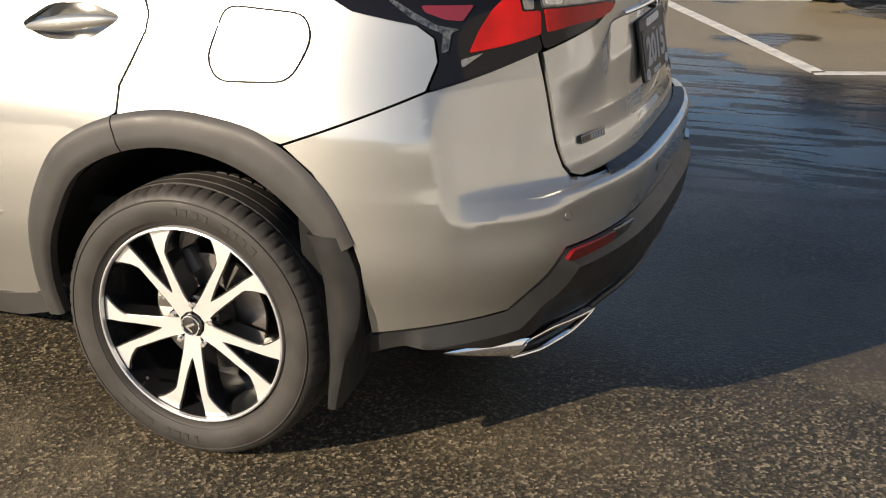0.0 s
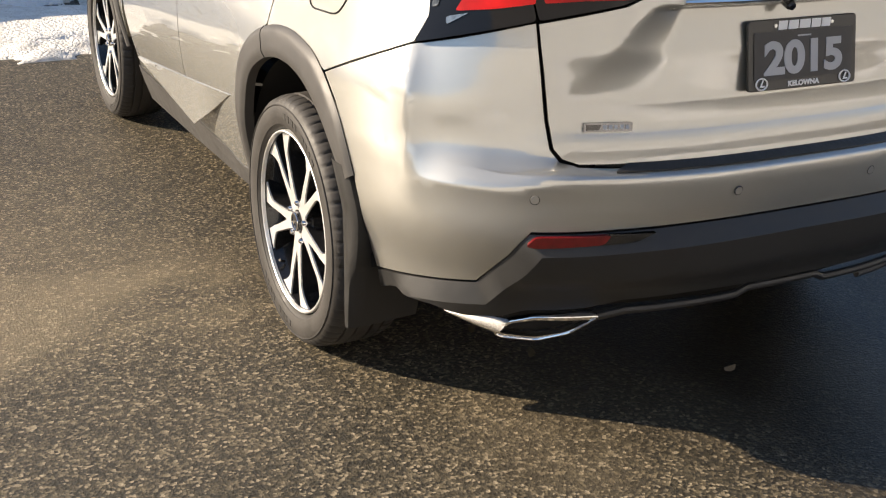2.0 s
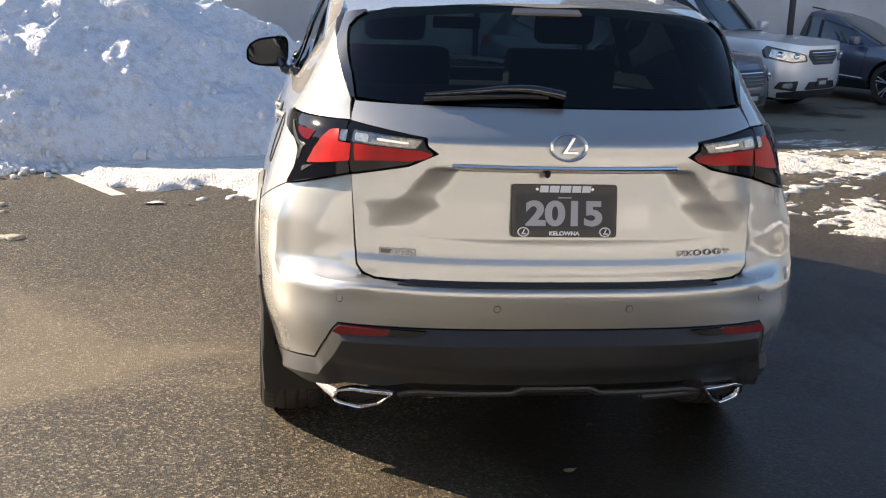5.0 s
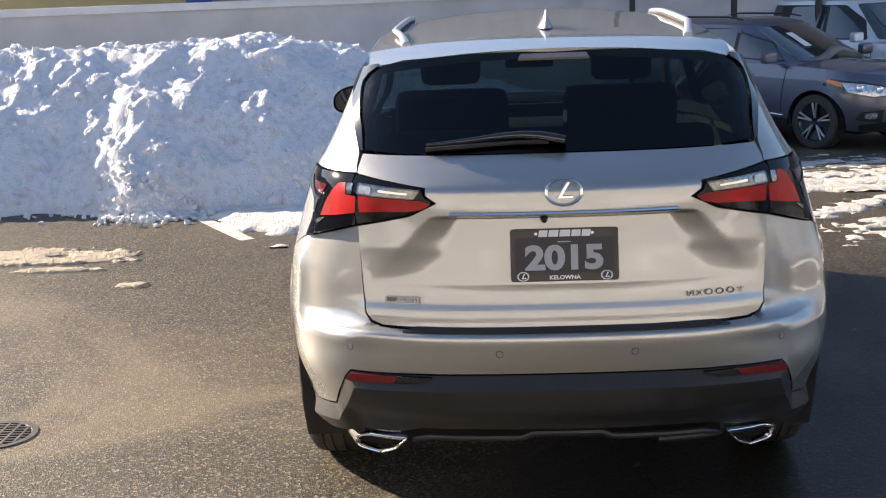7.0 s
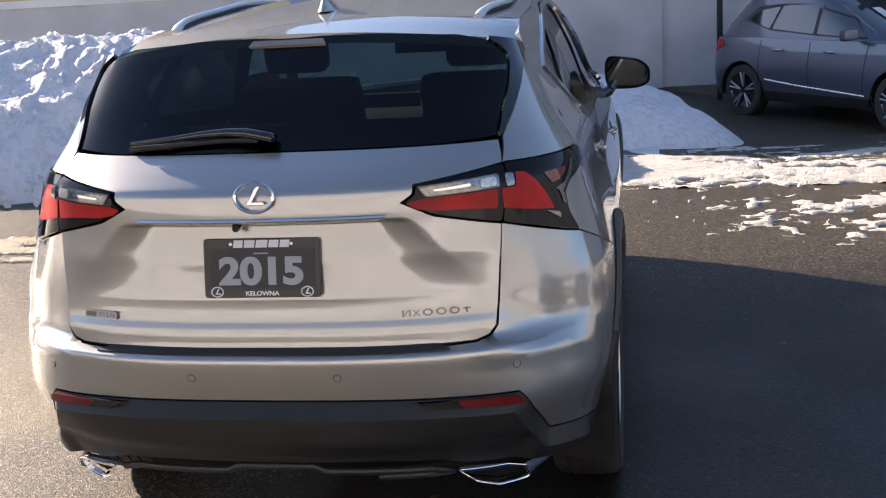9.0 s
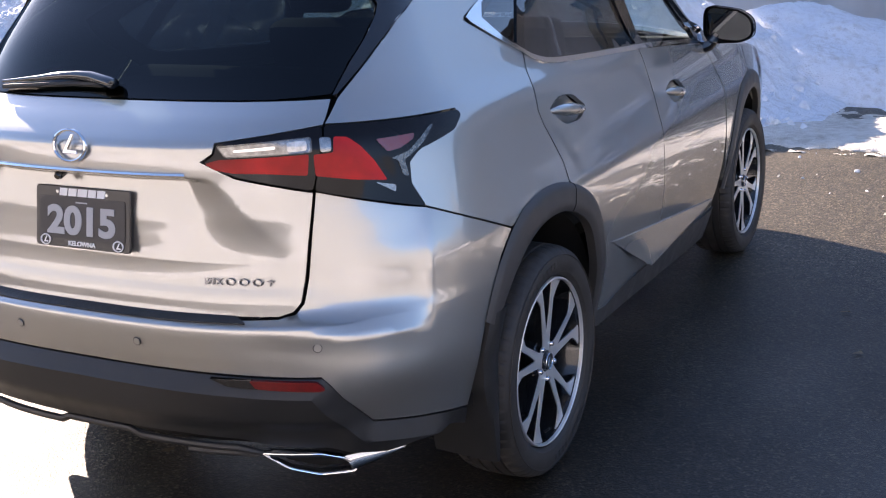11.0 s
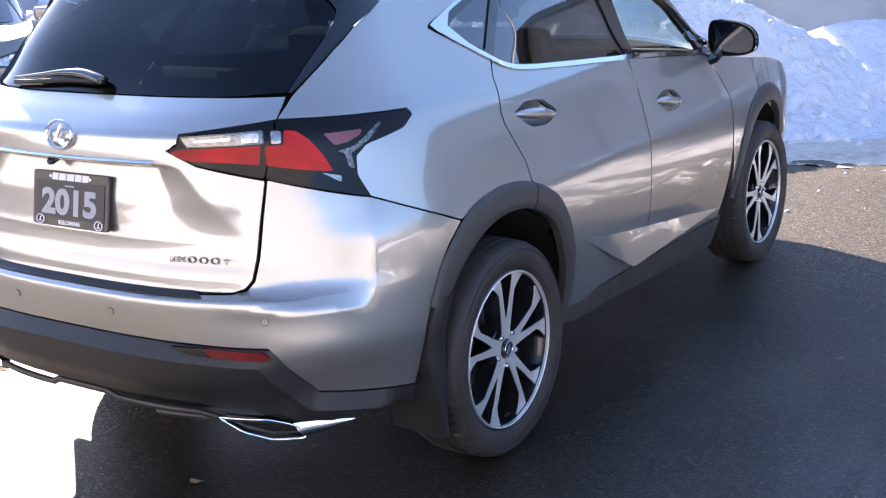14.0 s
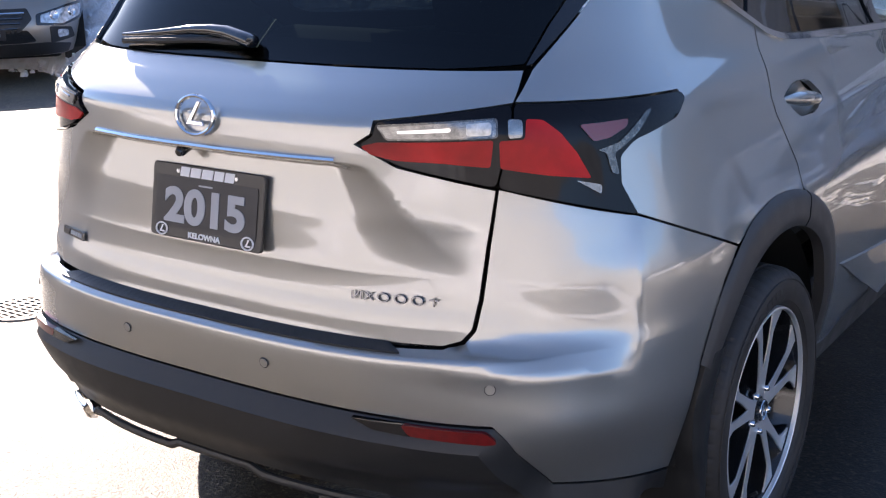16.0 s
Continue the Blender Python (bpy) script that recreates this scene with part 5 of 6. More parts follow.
# both banks are unseen, added as bright shapes for the paint to reflect
bank("unseen_snow_bank", (14, -10.4), (-14, -10.4), 150, .75, "unseen snow bank added by the pale wall for paint reflections")
bank("unseen_snow_bank", (12.5, -9), (12.5, 8), 100, .38, "unseen snow bank added on the right for paint reflections")
clods("snow_clods", 560, at_foot, SNOW_CLEAN, "loose snow lumps along the bank's foot", .012, .055, 3)
clods("snow_lumps", 700, on_face, SNOW, "frozen lumps in the bank's face", .012, .06, 4)
clods("snow_crumbs", 45, lambda r: (.6 + 2.6 * r.random(), 3.6 + 2.6 * r.random(), .004), SNOW_CLEAN, "snow crumbs scattered on asphalt", .005, .022, 5)
vs = []
for j in range(71):
    for i in range(91):
        x, y = -2.6 + 5.0 * i / 90, 7.2 + 3.6 * j / 70
        e = max(0, 1 - ((x + .15) / 2.2) ** 2 - ((y - 9.1) / 1.75) ** 2)
        vs.append((x, y, ground_height(x, y) - .06 + 0.72 * e ** .8 + (.10 * fbm(x, y, 2) + .03 * fbm(x * 5, y * 5, 7)) * min(1, e * 3)))
tagged(part("snow_mound", poly_mesh(vs, [(j * 91 + i, j * 91 + i + 1, j * 91 + i + 92, j * 91 + i + 91) for j in range(70) for i in range(90)]), SNOW, sharp=180), "low smooth snow mound against the wall", "snow pile", kind="stuff")


# ---- walls and distance ----
def wall(name, a, b, h0, h1, t, mat, label):
    a, b = Vector(a), Vector(b)
    d = (b - a).normalized()
    n = Vector((-d.y, d.x)) * t
    vs = []
    for p, h in ((a, h0), (b, h1)):
        for q in (p, p + n):
            vs += [(q.x, q.y, -.1), (q.x, q.y, h)]
    bm = poly_mesh(vs, [(0, 4, 5, 1), (2, 3, 7, 6), (0, 1, 3, 2), (4, 6, 7, 5), (1, 5, 7, 3)])
    bmesh.ops.recalc_face_normals(bm, faces=bm.faces[:])
    return tagged(part(name, bm, mat), label, "wall", kind="structure")


def capping(name, a, b, h0, h1, t):
    a, b = Vector(a), Vector(b)
    d = (b - a).normalized()
    n = Vector((-d.y, d.x))
    vs = []
    for p, h in ((a, h0), (b, h1)):
        for q, z in ((p - n * .04, h), (p - n * .04, h + .10), (p + n * (t + .04), h + .10), (p + n * (t + .04), h)):
            vs.append((q.x, q.y, z))
    bm = poly_mesh(vs, [(0, 1, 5, 4), (1, 2, 6, 5), (2, 3, 7, 6), (3, 0, 4, 7), (0, 3, 2, 1), (4, 5, 6, 7)])
    bmesh.ops.recalc_face_normals(bm, faces=bm.faces[:])
    return tagged(part(name, bm, CAP), "pale wall capping", "capping", kind="structure")


wall("wall_left", (-16, 9.0), (1.2, 13.6), 1.54, 1.54, .25, CONCRETE, "long grey concrete retaining wall")
capping("wall_capping_left", (-16, 9.0), (1.2, 13.6), 1.54, 1.54, .25)
wall("wall_right", (1.2, 13.7), (18, 15.6), 1.52, 1.22, .25, CONCRETE, "grey concrete wall behind the parked cars")
capping("wall_capping_right", (1.2, 13.7), (18, 15.6), 1.52, 1.22, .25)
# unseen; added as a bright surface to light the car's tail
wall("bounce_wall", (70, -12), (-70, -12), 5.6, 5.6, .25, PALE_WALL, "unseen pale plastered wall added to bounce light on the tail")
shed = thing("long_shed", "long pale shed with ribbed siding behind the wall", "building")
# stretched unseen to the left and upwards, so its shadow covers the parked cars
vs, n = [], 300
for i in range(n + 1):
    x = -12 + 44 * i / n
    y = 17.5 + .10 * (x + 4) - (.05 if i % 4 in (1, 2) else 0)
    vs += [(x, y, -.4), (x, y, 6.5)]
part("siding", poly_mesh(vs, [(2 * i, 2 * i + 2, 2 * i + 3, 2 * i + 1) for i in range(n)]), SIDING, shed)
b = box(-12.2, 32, -.4, 9, 0, .35)
bmesh.ops.transform(b, matrix=Matrix.Translation((0, 17.5, 6.5)) @ Matrix.Rotation(math.atan(.10), 4, "Z"), verts=b.verts[:])
part("eave", b, material("dark_eave", (.05, .045, .04), .6, vary=.2), shed)
for i in range(6):
    x = 5 + 3.4 * i
    y = 17.5 + .10 * (x + 4) - .06
    part("shed_window", box(x, x + 1.5, y - .03, y + .02, 3.4, 4.8, .01), GLOSS_BLACK, shed)
for x in (1.99, 3.47, 4.69, 6.89):
    tagged(part("fence_post", box(x - .04, x + .04, 13.37, 13.45, -.3, 4.0, .008), POST), "dark square steel post in front of the wall", "post", "posts along the wall")
tagged(part("pale_post", box(5.74, 5.84, 13.35, 13.45, -.3, 4.0, .01), POST_LIGHT), "pale grey steel post in front of the wall", "post")
lamp = thing("street_lamp", "tall grey lamp post with a flat arm luminaire", "street lamp", pose(9.5, 16.2, -.3))
part("pole", lathe([(0, .09), (8.6, .055), (8.62, 0)], 16, "z"), POST_LIGHT, lamp)
part("arm", tube([(0, 0, 8.3), (-.5, 0, 8.75), (-1.0, 0, 8.85)], .035, 8), POST_LIGHT, lamp)
part("luminaire", box(-1.75, -.95, -.16, .16, 8.80, 8.93, .04), POST_LIGHT, lamp)
tr = thing("box_trailer", "beige box trailer with a blue corner post behind the wall", "trailer", pose(-8.5, 16, 0, 0, 0, 14))
BEIGE = material("trailer_beige", (.50, .42, .22), .6, vary=.1, scale=2)
part("trailer_box", box(-3.5, 3.2, 0, 2.4, .9, 3.4, .03), BEIGE, tr)
part("corner_post", box(3.2, 3.65, -.02, 2.4, .9, 3.4, .02), material("blue_panel", (.03, .12, .45), .5, vary=.1), tr)
for y in (-2.4, -1.3, 2.1):
    part("trailer_wheel", lathe([(-.12, 0), (-.12, .40), (-.08, .45), (.08, .45), (.12, .40), (.12, 0)], 24), RUBBER, tr).matrix_local = pose(y, .3, .45, 0, 0, 90)
rk = thing("storage_container", "dark ribbed storage container behind the wall", "container", pose(-3.9, 17.2, 0, 0, 0, 14))
vs = []
for i in range(81):
    y = 0 if i % 4 in (0, 1) else .05
    vs += [(-.4 + 3.6 * i / 80, y, 0), (-.4 + 3.6 * i / 80, y, 2.5)]
part("ribbed_side", poly_mesh(vs, [(2 * i, 2 * i + 2, 2 * i + 3, 2 * i + 1) for i in range(80)]), material("container_paint", (.10, .085, .12), .55, vary=.15, scale=3), rk, sharp=20)
part("container_body", box(-.4, 3.2, .06, 2.4, 0, 2.48), POST, rk)

# unseen hills all round, far off, added to dim the low sky in reflections
vs, n = [], 180
for i in range(n):
    a = 2 * math.pi * i / n
    h = 75 + 70 * abs(fbm(math.cos(a) * 1.7, math.sin(a) * 1.7, 3)) + 5 * fbm(math.cos(a) * 9, math.sin(a) * 9, 1)
    vs += [(520 * math.cos(a), 520 * math.sin(a), -3), (560 * math.cos(a), 560 * math.sin(a), h)]
tagged(part("unseen_hills", poly_mesh(vs, [(2 * i, 2 * ((i + 1) % n), 2 * ((i + 1) % n) + 1, 2 * i + 1) for i in range(n)]), material("wooded_hills", (.20, .22, .25), .9, vary=.35, scale=.03)), "unseen wooded hills added to dim the low sky in reflections", "hills", kind="structure")

# parking lines
def line(name, a, b, w, label):
    a, b = Vector(a), Vector(b)
    d = (b - a).normalized()
    n = Vector((-d.y, d.x)) * w / 2
    k = max(2, int((b - a).length / .06))
    rnd = random.Random(int(a.x * 100))
    vs = []
    for i in range(k + 1):
        p = a + (b - a) * i / k
        e, f = (rnd.random() - .5) * .012, (rnd.random() - .5) * .012
        vs += [(*(p + n * (1 + e / w)), .004), (*(p - n * (1 + f / w)), .004)]
    return tagged(part(name, poly_mesh(vs, [(2 * i, 2 * i + 1, 2 * i + 3, 2 * i + 2) for i in range(k)]), LINE_PAINT), label, "road marking", kind="structure")


line("parking_line", (-1.98, 4.0), (-2.66, 5.1), .11, "worn white parking line")
line("parking_line", (4.53, -1.17), (7.2, .32), .11, "worn white parking line")
line("parking_line", (4.50, -1.14), (4.9, -2.3), .11, "worn white parking line")
line("parking_line", (7.15, .5), (7.85, -1.6), .11, "worn white parking line")


# ---- other parked cars ----
def parked_car(name, label, at, paint, L=4.4, W=1.82, H=1.66, wb=2.64, belt=.98, hood=.95, tyre=.345, square_nose=False, sticker=False, amber=False):
    """A whole car seen from some way off; y points forward, the origin lies under its middle."""
    c = thing(name, label, "car", at)
    blunt = square_nose
    yf, yr, r0q = L / 2 - .80, -L / 2 + .62, .80
    q90 = r0q * math.pi / 2
    end = 2 * q90 + yf - yr
    hw = curve((.18, .86 * W / 2), (.34, .955 * W / 2), (.52, .99 * W / 2), (.66, W / 2), (.80, .985 * W / 2), (belt, .935 * W / 2), (belt + .1, .90 * W / 2))
    front = curve((.18, .64), (.30, .74), (.42, .79), (.52, .80), (hood - .26, .775 + .02 * blunt), (hood - .12, .70 + .08 * blunt), (hood, .58 + .18 * blunt), (hood + .06, .45 + .2 * blunt))
    tail_depth = curve((.18, .50), (.34, .60), (.52, .62), (.70, .60), (belt, .55), (belt + .1, .50))
    top = curve((-L / 2, belt - .02), (-L / 2 + .5, belt + .01), (.70, belt), (L / 2 - 1.05, belt - .02), (L / 2 - .55, hood - .01), (L / 2 - .20, hood - .07 + .04 * blunt), (L / 2, hood - .17 + .09 * blunt))

    def hull(q, z):
        """The lower body: q runs from the middle of the nose round the corner, along the side and round the tail."""
        side, q = (-1 if q < 0 else 1), abs(q)
        if q < q90:
            th, w, d, n = q / r0q, hw(z), front(z), 2.5 + .9 * blunt
            r = (abs(math.sin(th) / w) ** n + abs(math.cos(th) / d) ** n) ** (-1 / n)
            return Vector((side * r * math.sin(th), yf + r * math.cos(th), z))
        y = yf - (q - q90)
        if y > yr:
            return Vector((side * hw(z), y, z))
        th, w, d, n = min(math.pi / 2, (yr - y) / r0q), hw(z), tail_depth(z), 2.8
        r = (abs(math.cos(th) / w) ** n + abs(math.sin(th) / d) ** n) ** (-1 / n)
        return Vector((side * r * math.cos(th), yr - r * math.sin(th), z))

    def raised(off=0.0):
        def lift(q, z):
            e = .01
            n = (hull(q, z + e) - hull(q, z - e)).cross(hull(q + e, z) - hull(q - e, z)).normalized()
            return hull(q, z) + n * off, n
        return lift

    def rim_z(q):
        z = belt
        for _ in range(4):
            z = top(hull(q, z).y)
        return z

    def Q(y):
        return q90 + yf - y

    def side_of(sg, poly):
        return poly if sg > 0 else [(-q, z) for q, z in reversed(poly)]

    def panel(pn, poly, mat, sg=1, off=.006, h=.05, parent=None, label="", soft=.02, thick=.012):
        return part(pn, sheet(rounded(side_of(sg, poly), soft), raised(off), h, thick=thick), mat, parent or c, label)

    edge = [end * i / 60 for i in range(61)]
    arch_r = tyre + .055

    def notch(y):
        return [(Q(y + arch_r * math.cos(radians(g))), tyre + arch_r * math.sin(radians(g))) for g in range(-12, 193, 12)]
    skirt = [(0, .25), (q90 * .6, .24)] + notch(wb / 2) + [(Q(0), .24)] + notch(-wb / 2) + [(end - q90 * .6, .27), (end, .30)]
    for sg in (1, -1):
        flat = skirt + [(q, rim_z(q)) for q in reversed(edge)]
        part("body_side", sheet(side_of(sg, flat), raised(), .07, thick=.02), paint, c, sharp=45)
    cover = grid_mesh(lambda u, v: (lambda p, k: Vector((p.x * k, p.y, p.z + .045 * (1 - k * k) * step(L / 2 - p.y, 0, .35))))(hull(end * v, rim_z(end * v)), 2 * u - 1), 14, 60)
    bmesh.ops.remove_doubles(cover, verts=cover.verts[:], dist=1e-4)
    bmesh.ops.recalc_face_normals(cover, faces=cover.faces[:])
    part("bonnet", cover, paint, c, sharp=50)
    part("underbody", box(-W * .36, W * .36, -L / 2 + .35, L / 2 - .35, .20, .62, .05), DARK, c)
    bed0, bed1 = -L / 2 + (.16 if square_nose else .10), (.98 if square_nose else 1.12)
    r0, r1 = -L / 2 + (.40 if square_nose else .62), (.35 if square_nose else .05)
    rise = 0.0 if square_nose else .10

    def cabin_at(v):
        return bed0 + (r0 - bed0) * v, bed1 + (r1 - bed1) * v, (W / 2 * .91) * (1 - v) + (W / 2 * .70) * v, belt - .03 + (H - .06 - belt) * v

    def cabin(u, v, grow=0.0):
        a = 2 * math.pi * u
        y0, y1, w, z = cabin_at(v)
        p = .36
        x = (w + grow) * math.copysign(abs(math.cos(a)) ** p, math.cos(a))
        y = (y0 + y1) / 2 + ((y1 - y0) / 2 + grow) * math.copysign(abs(math.sin(a)) ** p, math.sin(a))
        return Vector((x, y, z))

    def flank(sg):
        def lift(y, v):
            y0, y1, w, z = cabin_at(v)
            e = min(.999, abs((y - (y0 + y1) / 2) / ((y1 - y0) / 2)))
            return Vector((sg * (w * (1 - e ** 5.55) ** .18 + .012), y, z)), Vector((sg, 0, .3))
        return lift

    def screen(ahead):
        def lift(x, v):
            y0, y1, w, z = cabin_at(v)
            e = min(.999, abs(x) / w)
            return Vector((x, (y0 + y1) / 2 + (1 if ahead else -1) * ((y1 - y0) / 2 * (1 - e ** 5.55) ** .18 + .016), z)), Vector((0, 1 if ahead else -1, .5))
        return lift
    b = grid_mesh(cabin, 96, 8, True)
    part("cabin", b, paint, c, sharp=60)
    roof = grid_mesh(lambda u, v: (lambda e: Vector((e.x * (1 - v), (e.y - (r0 + r1) / 2) * (1 - v) + (r0 + r1) / 2, H - .09 + .09 * (1 - (1 - v) ** 3))))(cabin(u, 1, .006)), 96, 6, True)
    part("roof", roof, paint, c, sharp=60)
    k = W / 2 * .70
    part("windscreen", sheet(rounded([(-k * 1.04, .12), (k * 1.04, .12), (k * .84, .93), (-k * .84, .93)], .05), screen(True), .05, thick=.006), CAR_GLASS, c, "dark windscreen")
    part("back_window", sheet(rounded([(-k, .30), (k, .30), (k * .85, .90), (-k * .85, .90)], .05), screen(False), .05, thick=.006), CAR_GLASS, c)
    for sg in (1, -1):
        f = flank(sg)
        low, mid, back = .14, .14 + rise * .6, .14 + rise * 1.6
        front_y = bed1 + (r1 - bed1) * .16 - .22
        for nm, k in (("front_door_window", [(-.04, mid), (front_y, low), (front_y - .30, .55), (r1 - .28, .86), (-.06, .90)]),
                      ("rear_door_window", [(-.10, mid), (-.12, .90), (-.75, .86), (-.86, back)]),
                      ("quarter_window", [(-.91, back), (-.80, .84), (r0 + .42, .74), (r0 + .22, .52)] if not square_nose else [(-.95, .14), (-.95, .88), (r0 + .22, .88), (r0 + .12, .14)])):
            part(nm, sheet(rounded(k, .04), f, .05, thick=.006), CAR_GLASS, c)
        band = [(front_y + .02, low - .03), (front_y - .30, .58), (r1 - .26, .90), (-.75, .91), (r0 + .36, .84), (r0 + .14, .50), (-.9, back - .03), (-.06, mid - .03)]
        if square_nose:
            band = [(front_y + .02, .11), (front_y - .12, .55), (r1 - .16, .91), (r0 + .20, .91), (r0 + .10, .11)]
        part("window_band", sheet(rounded(band, .05), lambda y, v: (f(y, v)[0] - Vector((sg * .005, 0, 0)), f(y, v)[1]), .05, thick=.004), PLASTIC, c)
        part("side_strip", tube([hull(sg * Q(y), z) + Vector((sg * .004, 0, 0)) for y, z in ((-wb / 2 + .46, .52), (-.3, .47), (.2, .44), (wb / 2 - .48, .40))], .013, 6), SATIN, c)
        panel("sill_trim", [(Q(wb / 2 - arch_r - .02), .37), (Q(-wb / 2 + arch_r + .02), .37), (Q(-wb / 2 + arch_r + .03), .235), (Q(wb / 2 - arch_r - .03), .235)], PLASTIC, sg)
        for y0, y1 in ((.86, .80), (-.09, -.09), (-.98, -1.0)):
            part("door_joint", tube([hull(sg * Q(y0 + (y1 - y0) * i / 8), belt - .02 - (belt - .46) * i / 8) for i in range(9)], .005, 5), DARK, c)
        part("roof_rail", tube([(sg * W * .33, r0 + .15, H - .03), (sg * W * .335, r0 + .35, H + .005), (sg * W * .335, r1 - .4, H + .005), (sg * W * .33, r1 - .15, H - .03)], .012, 8), PLASTIC, c)
        m = part("wing_mirror", box(sg * (W / 2 + .09) - .11, sg * (W / 2 + .09) + .11, .62, .74, belt + .02, belt + .17, .045, 3), paint, c)
        for y in (.35, -.55):
            part("door_handle", tube([(sg * W / 2 * .985, y, belt - .13), (sg * (W / 2 + .02), y - .09, belt - .13), (sg * W / 2 * .985, y - .18, belt - .13)], .012, 6), CHROME, c)
        ht = hood - .12 + .02 * blunt
        lamp_poly = [(.42, ht - .20), (.44, ht - .10), (.75, ht - .03), (1.16 - .2 * blunt, ht + .02), (1.22 - .2 * blunt, ht - .06), (.98, ht - .16), (.66, ht - .22)]
        head = panel("headlight", lamp_poly, GLOSS_BLACK, sg, .010, .03, None, "clear headlight in a dark housing")
        panel("headlight_lens", [(.46, ht - .18), (.48, ht - .11), (.75, ht - .05), (1.0 - .1 * blunt, ht - .03), (.92, ht - .14), (.66, ht - .20)], HEADLAMP, sg, .014, .03, head, "", .015)
        for k in (.60, .80):
            b = lathe([(.0, 0), (.018, .03), (.022, .042), (.0, .05)], 16, "z")
            pl, nn = raised(.008)(sg * k, ht - .12 + (k - .6) * .1)
            o = part("projector", b, CHROME, head)
            o.matrix_local = Matrix.Translation(pl) @ nn.to_track_quat("Z", "Y").to_matrix().to_4x4()
        if amber:
            panel("indicator", [(.98, ht - .09), (.99, ht - .03), (1.15, ht + .005), (1.17, ht - .03)], AMBER, sg, .015, .03, head, "", .01)
        panel("fog_surround", [(.56, .36), (.54, .52), (.78, .50), (.84, .40)], PLASTIC, sg, .006, .04)
        panel("fog_lamp", [(.62, .41), (.61, .49), (.73, .48), (.75, .42)], HEADLAMP, sg, .010, .04, None, "", .03)
        panel("tail_light", [(end - .50, belt - .22), (end - .46, belt - .05), (end - 1.10, belt - .02), (end - 1.16, belt - .10), (end - .9, belt - .20)], RED, sg, .010, .04, None, "red tail light")
        for y in (-wb / 2, wb / 2):
            part("arch_lining", grid_mesh(lambda u, v: Vector((sg * (hw(.6) - .01 - .30 * v), y + arch_r * math.cos(math.pi * (1.1 * u - .05)), tyre + arch_r * math.sin(math.pi * (1.1 * u - .05)))), 20, 1), DARK, c)
            w = part("wheel", lathe([(-.2, tyre - .05), (-.19, tyre), (-.02, tyre), (.0, tyre - .02), (.004, tyre - .06), (.0, tyre - .105)], 36), RUBBER, c)
            part("rim", lathe([(-.01, tyre - .105), (-.03, tyre - .12), (-.06, .08), (-.06, 0)], 30), RIM_BLACK, w)
            for i in range(5):
                for d in (-.14, .14):
                    a = 2 * math.pi * i / 5
                    r = tyre - .10
                    part("spoke", tube([(-.020, .05 * math.sin(a), .05 * math.cos(a)), (-.004, r * math.sin(a + d), r * math.cos(a + d))], .014, 6), ALLOY_DULL, w)
            w.matrix_local = pose(sg * (W / 2 - .022), y, tyre, 0, 0, 0 if sg > 0 else 180)
    gt = hood - .16 + .03 * blunt
    whole = lambda half: half + [(-q, z) for q, z in reversed(half)]
    grille = panel("grille", whole([(.38, gt), (.40, gt - .10), (.27, gt - .22)]), PLASTIC, 1, .006, .04, None, "black front grille")
    for i in range(4):
        z = gt - .045 - .045 * i
        part("grille_bar", tube([raised(.012)(q, z)[0] for q in [(-.34 + .028 * i) + (.68 - .056 * i) * j / 12 for j in range(13)]], .009 if i else .014, 6), CHROME if i == 0 else DARK_CHROME, grille)
    panel("front_valance", whole([(.52, .37), (.80, .34), (.80, .255), (.30, .25)]), PLASTIC, 1, .006, .05)
    panel("lower_intake", whole([(.34, .50), (.42, .39), (.30, .38)]), GLOSS_BLACK, 1, .006, .04)
    plate2 = panel("front_plate", whole([(.15, .545), (.15, .42)]), PLATE_DARK, 1, .020, .05, None, "", .008)
    panel("plate_bar", whole([(.10, .51), (.10, .455)]), GREY_INK, 1, .0225, .05, plate2, "", .004, .002)
    part("windscreen_wiper", tube([(-.5, .99, belt + .03), (.1, .94, belt + .05)], .01, 6), PLASTIC, c)
    if sticker:
        part("price_sheet", sheet([(.16, .42), (.30, .42), (.28, .74), (.15, .74)], lambda x, v: (screen(True)(x, v)[0] + Vector((0, .012, .012)), Vector((0, 1, .5))), .1, thick=.002), WHITE_INK, c, "white paper sheet behind the windscreen")
    return c


ALLOY_DULL = material("dull_alloy", (.42, .42, .43), .40, metal=.8, vary=.1)
CAR_GLASS = material("dark_car_glass", (.035, .045, .048), .04, spec=.9, coat=1.0)
HEADLAMP = material("headlamp_lens", (.62, .64, .66), .12, metal=.6, coat=1.0, vary=.5, scale=30)
GREY_PAINT = material("dark_grey_paint", (.11, .12, .165), .30, metal=.5, coat=1.0, vary=.03, scale=600)
PALE_PAINT = material("silver_white_paint", (.74, .76, .80), .35, metal=.5, coat=1.0, vary=.03, scale=600)
BRONZE_PAINT = material("grey_beige_paint", (.34, .31, .27), .35, metal=.7, coat=1.0, vary=.03, scale=600)
BLACK_PAINT = material("black_paint", (.012, .012, .014), .3, coat=1.0)
H = Vector((.60, -.80))
LAT = Vector((.80, .60))
P = Vector((3.58, 11.20))


def car_at(p, turn=-143.1):
    return pose(p.x, p.y, ground_height(p.x, p.y), 0, 0, turn) @ Matrix.Scale(.94, 4)


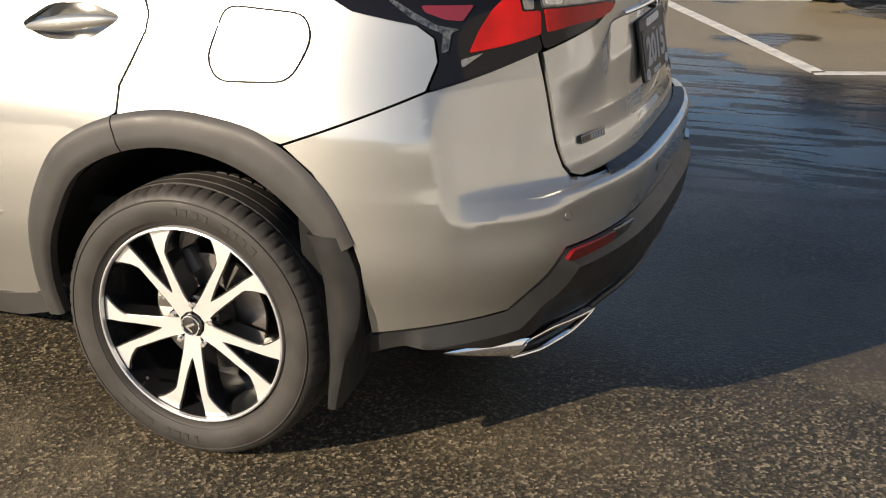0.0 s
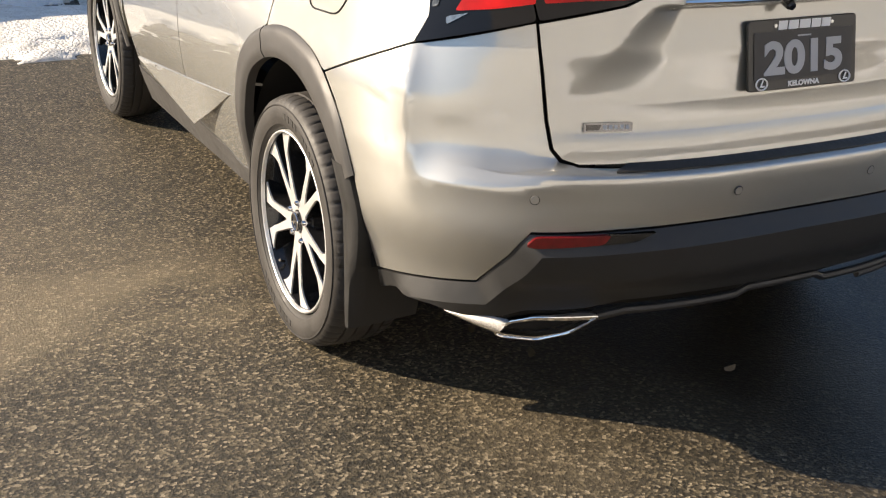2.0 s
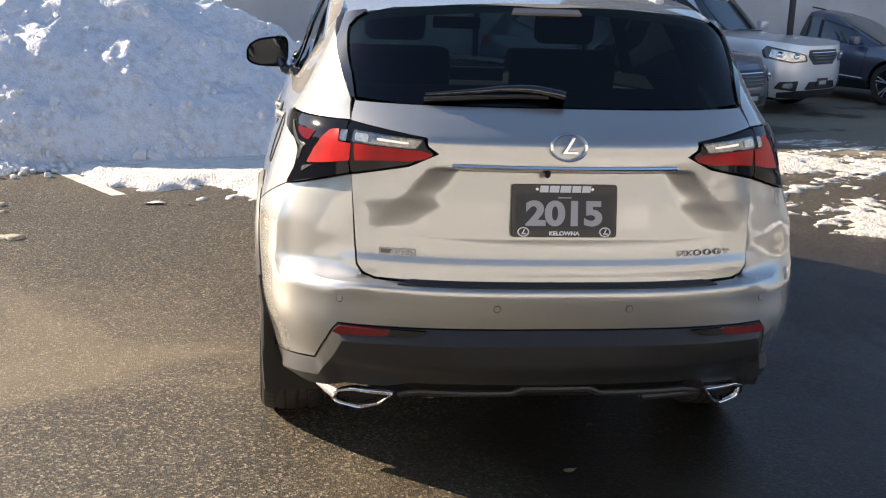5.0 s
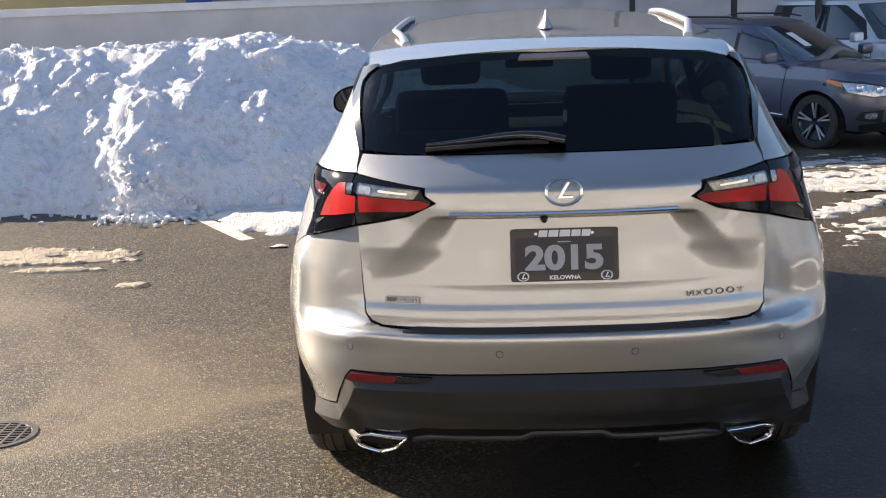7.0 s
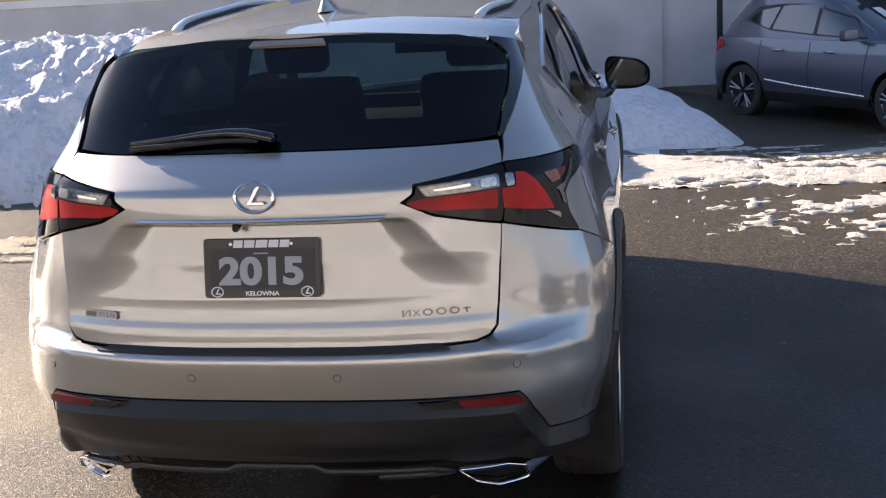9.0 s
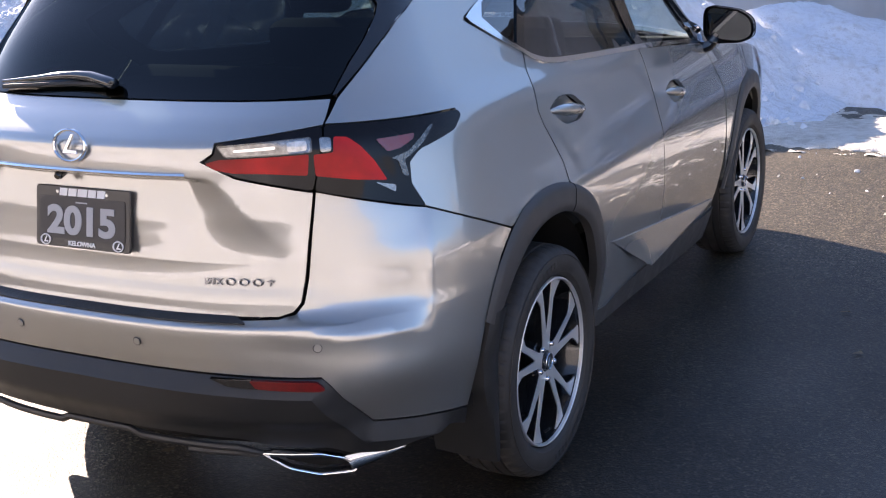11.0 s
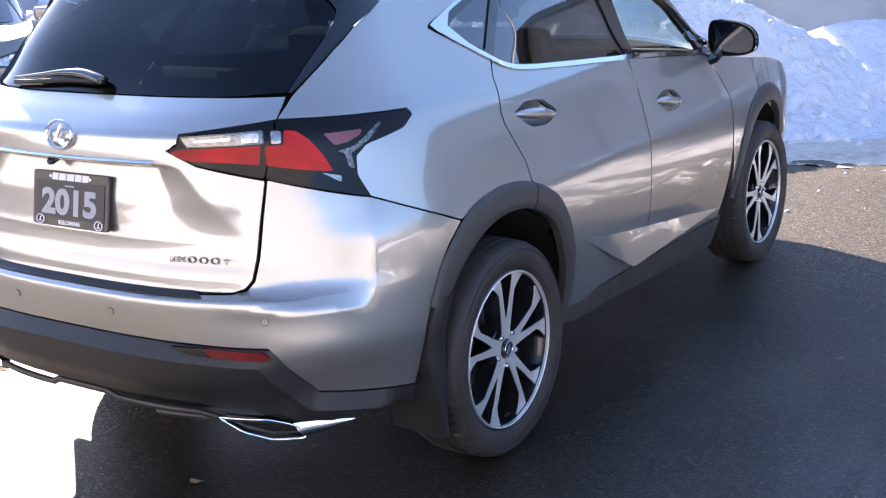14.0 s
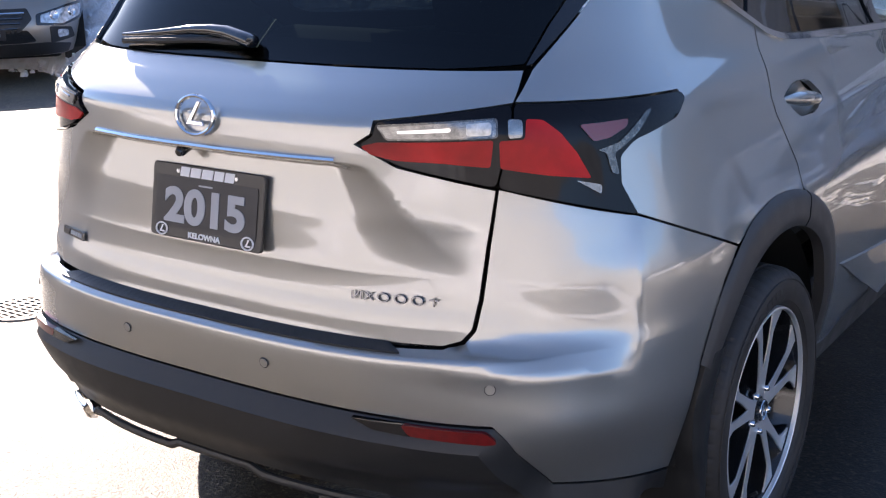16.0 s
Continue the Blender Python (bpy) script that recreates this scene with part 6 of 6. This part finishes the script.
parked_car("grey_suv", "dark grey compact suv with a paper sheet in its windscreen", car_at(P), GREY_PAINT, H=1.62, belt=1.04, hood=1.0, sticker=True, amber=True)
parked_car("silver_suv", "tall silver-white off-road suv with a roof rack", car_at(P + LAT * 2.9 - H * .85), PALE_PAINT, L=4.8, W=1.92, H=1.82, wb=2.79, belt=1.12, hood=1.10, tyre=.385, square_nose=True)
parked_car("blue_grey_car", "dark blue-grey car parked in the row", car_at(P + LAT * 5.8 + H * .2), GREY_PAINT, L=4.5, H=1.50, belt=.92, hood=.86)
parked_car("grey_sedan", "grey-beige sedan parked by the snow bank", pose(-11.2, 8.3, 0, 0, 0, -140), BRONZE_PAINT, L=4.6, W=1.80, H=1.46, belt=.92, hood=.84)
parked_car("brown_hatchback", "dark grey-brown hatchback with a dealer plate", pose(-9.9, 5.6, 0, 0, 0, -128), BRONZE_PAINT, L=4.3, W=1.78, H=1.50, belt=.92, hood=.86)
parked_car("black_car", "black car parked beyond the painted line", pose(8.6, -2.2, 0, 0, 0, 70), BLACK_PAINT, L=4.6, H=1.5, belt=.94, hood=.88)

# drain grate, leaves
drain = thing("drain_grate", "round rusty iron drain grate set in asphalt", "drain", pose(-2.30, .18, 0))
part("rim", lathe([(0, .13), (.006, .135), (.006, .160), (0, .165)], 40, "z"), IRON, drain)
part("sump", lathe([(.001, 0), (.001, .131)], 32, "z"), DARK, drain)
for i in range(-4, 5):
    w = math.sqrt(.13 ** 2 - (i * .028) ** 2)
    part("bar", box(-w, w, i * .028 - .006, i * .028 + .006, .001, .006, .001), IRON, drain)
for i in range(-2, 3):
    w = math.sqrt(.13 ** 2 - (i * .05) ** 2)
    part("bar", box(i * .05 - .006, i * .05 + .006, -w, w, .001, .0065, .001), IRON, drain)
rnd = random.Random(8)
for x, y, r in ((.14, -.69, .015), (-.33, -.38, .016), (-.41, -.17, .014), (1.47, 1.82, .012), (1.60, 1.35, .013), (.30, -.30, .014)):
    k = [(r * (1 + .5 * rnd.random()) * math.cos(t) * 1.5, r * (.6 + .5 * rnd.random()) * math.sin(t)) for t in [i * .785 for i in range(8)]]
    b = poly_mesh([(0, 0, .012)] + [(a, c, .003 + .01 * rnd.random()) for a, c in k], [(0, i + 1, (i + 1) % 8 + 1) for i in range(8)])
    o = tagged(part("dry_leaf", b, LEAF), "dry curled leaf lying on asphalt", "leaf", "leaves under the car")
    o.matrix_world = pose(x, y, .003, 0, 0, rnd.random() * 360)
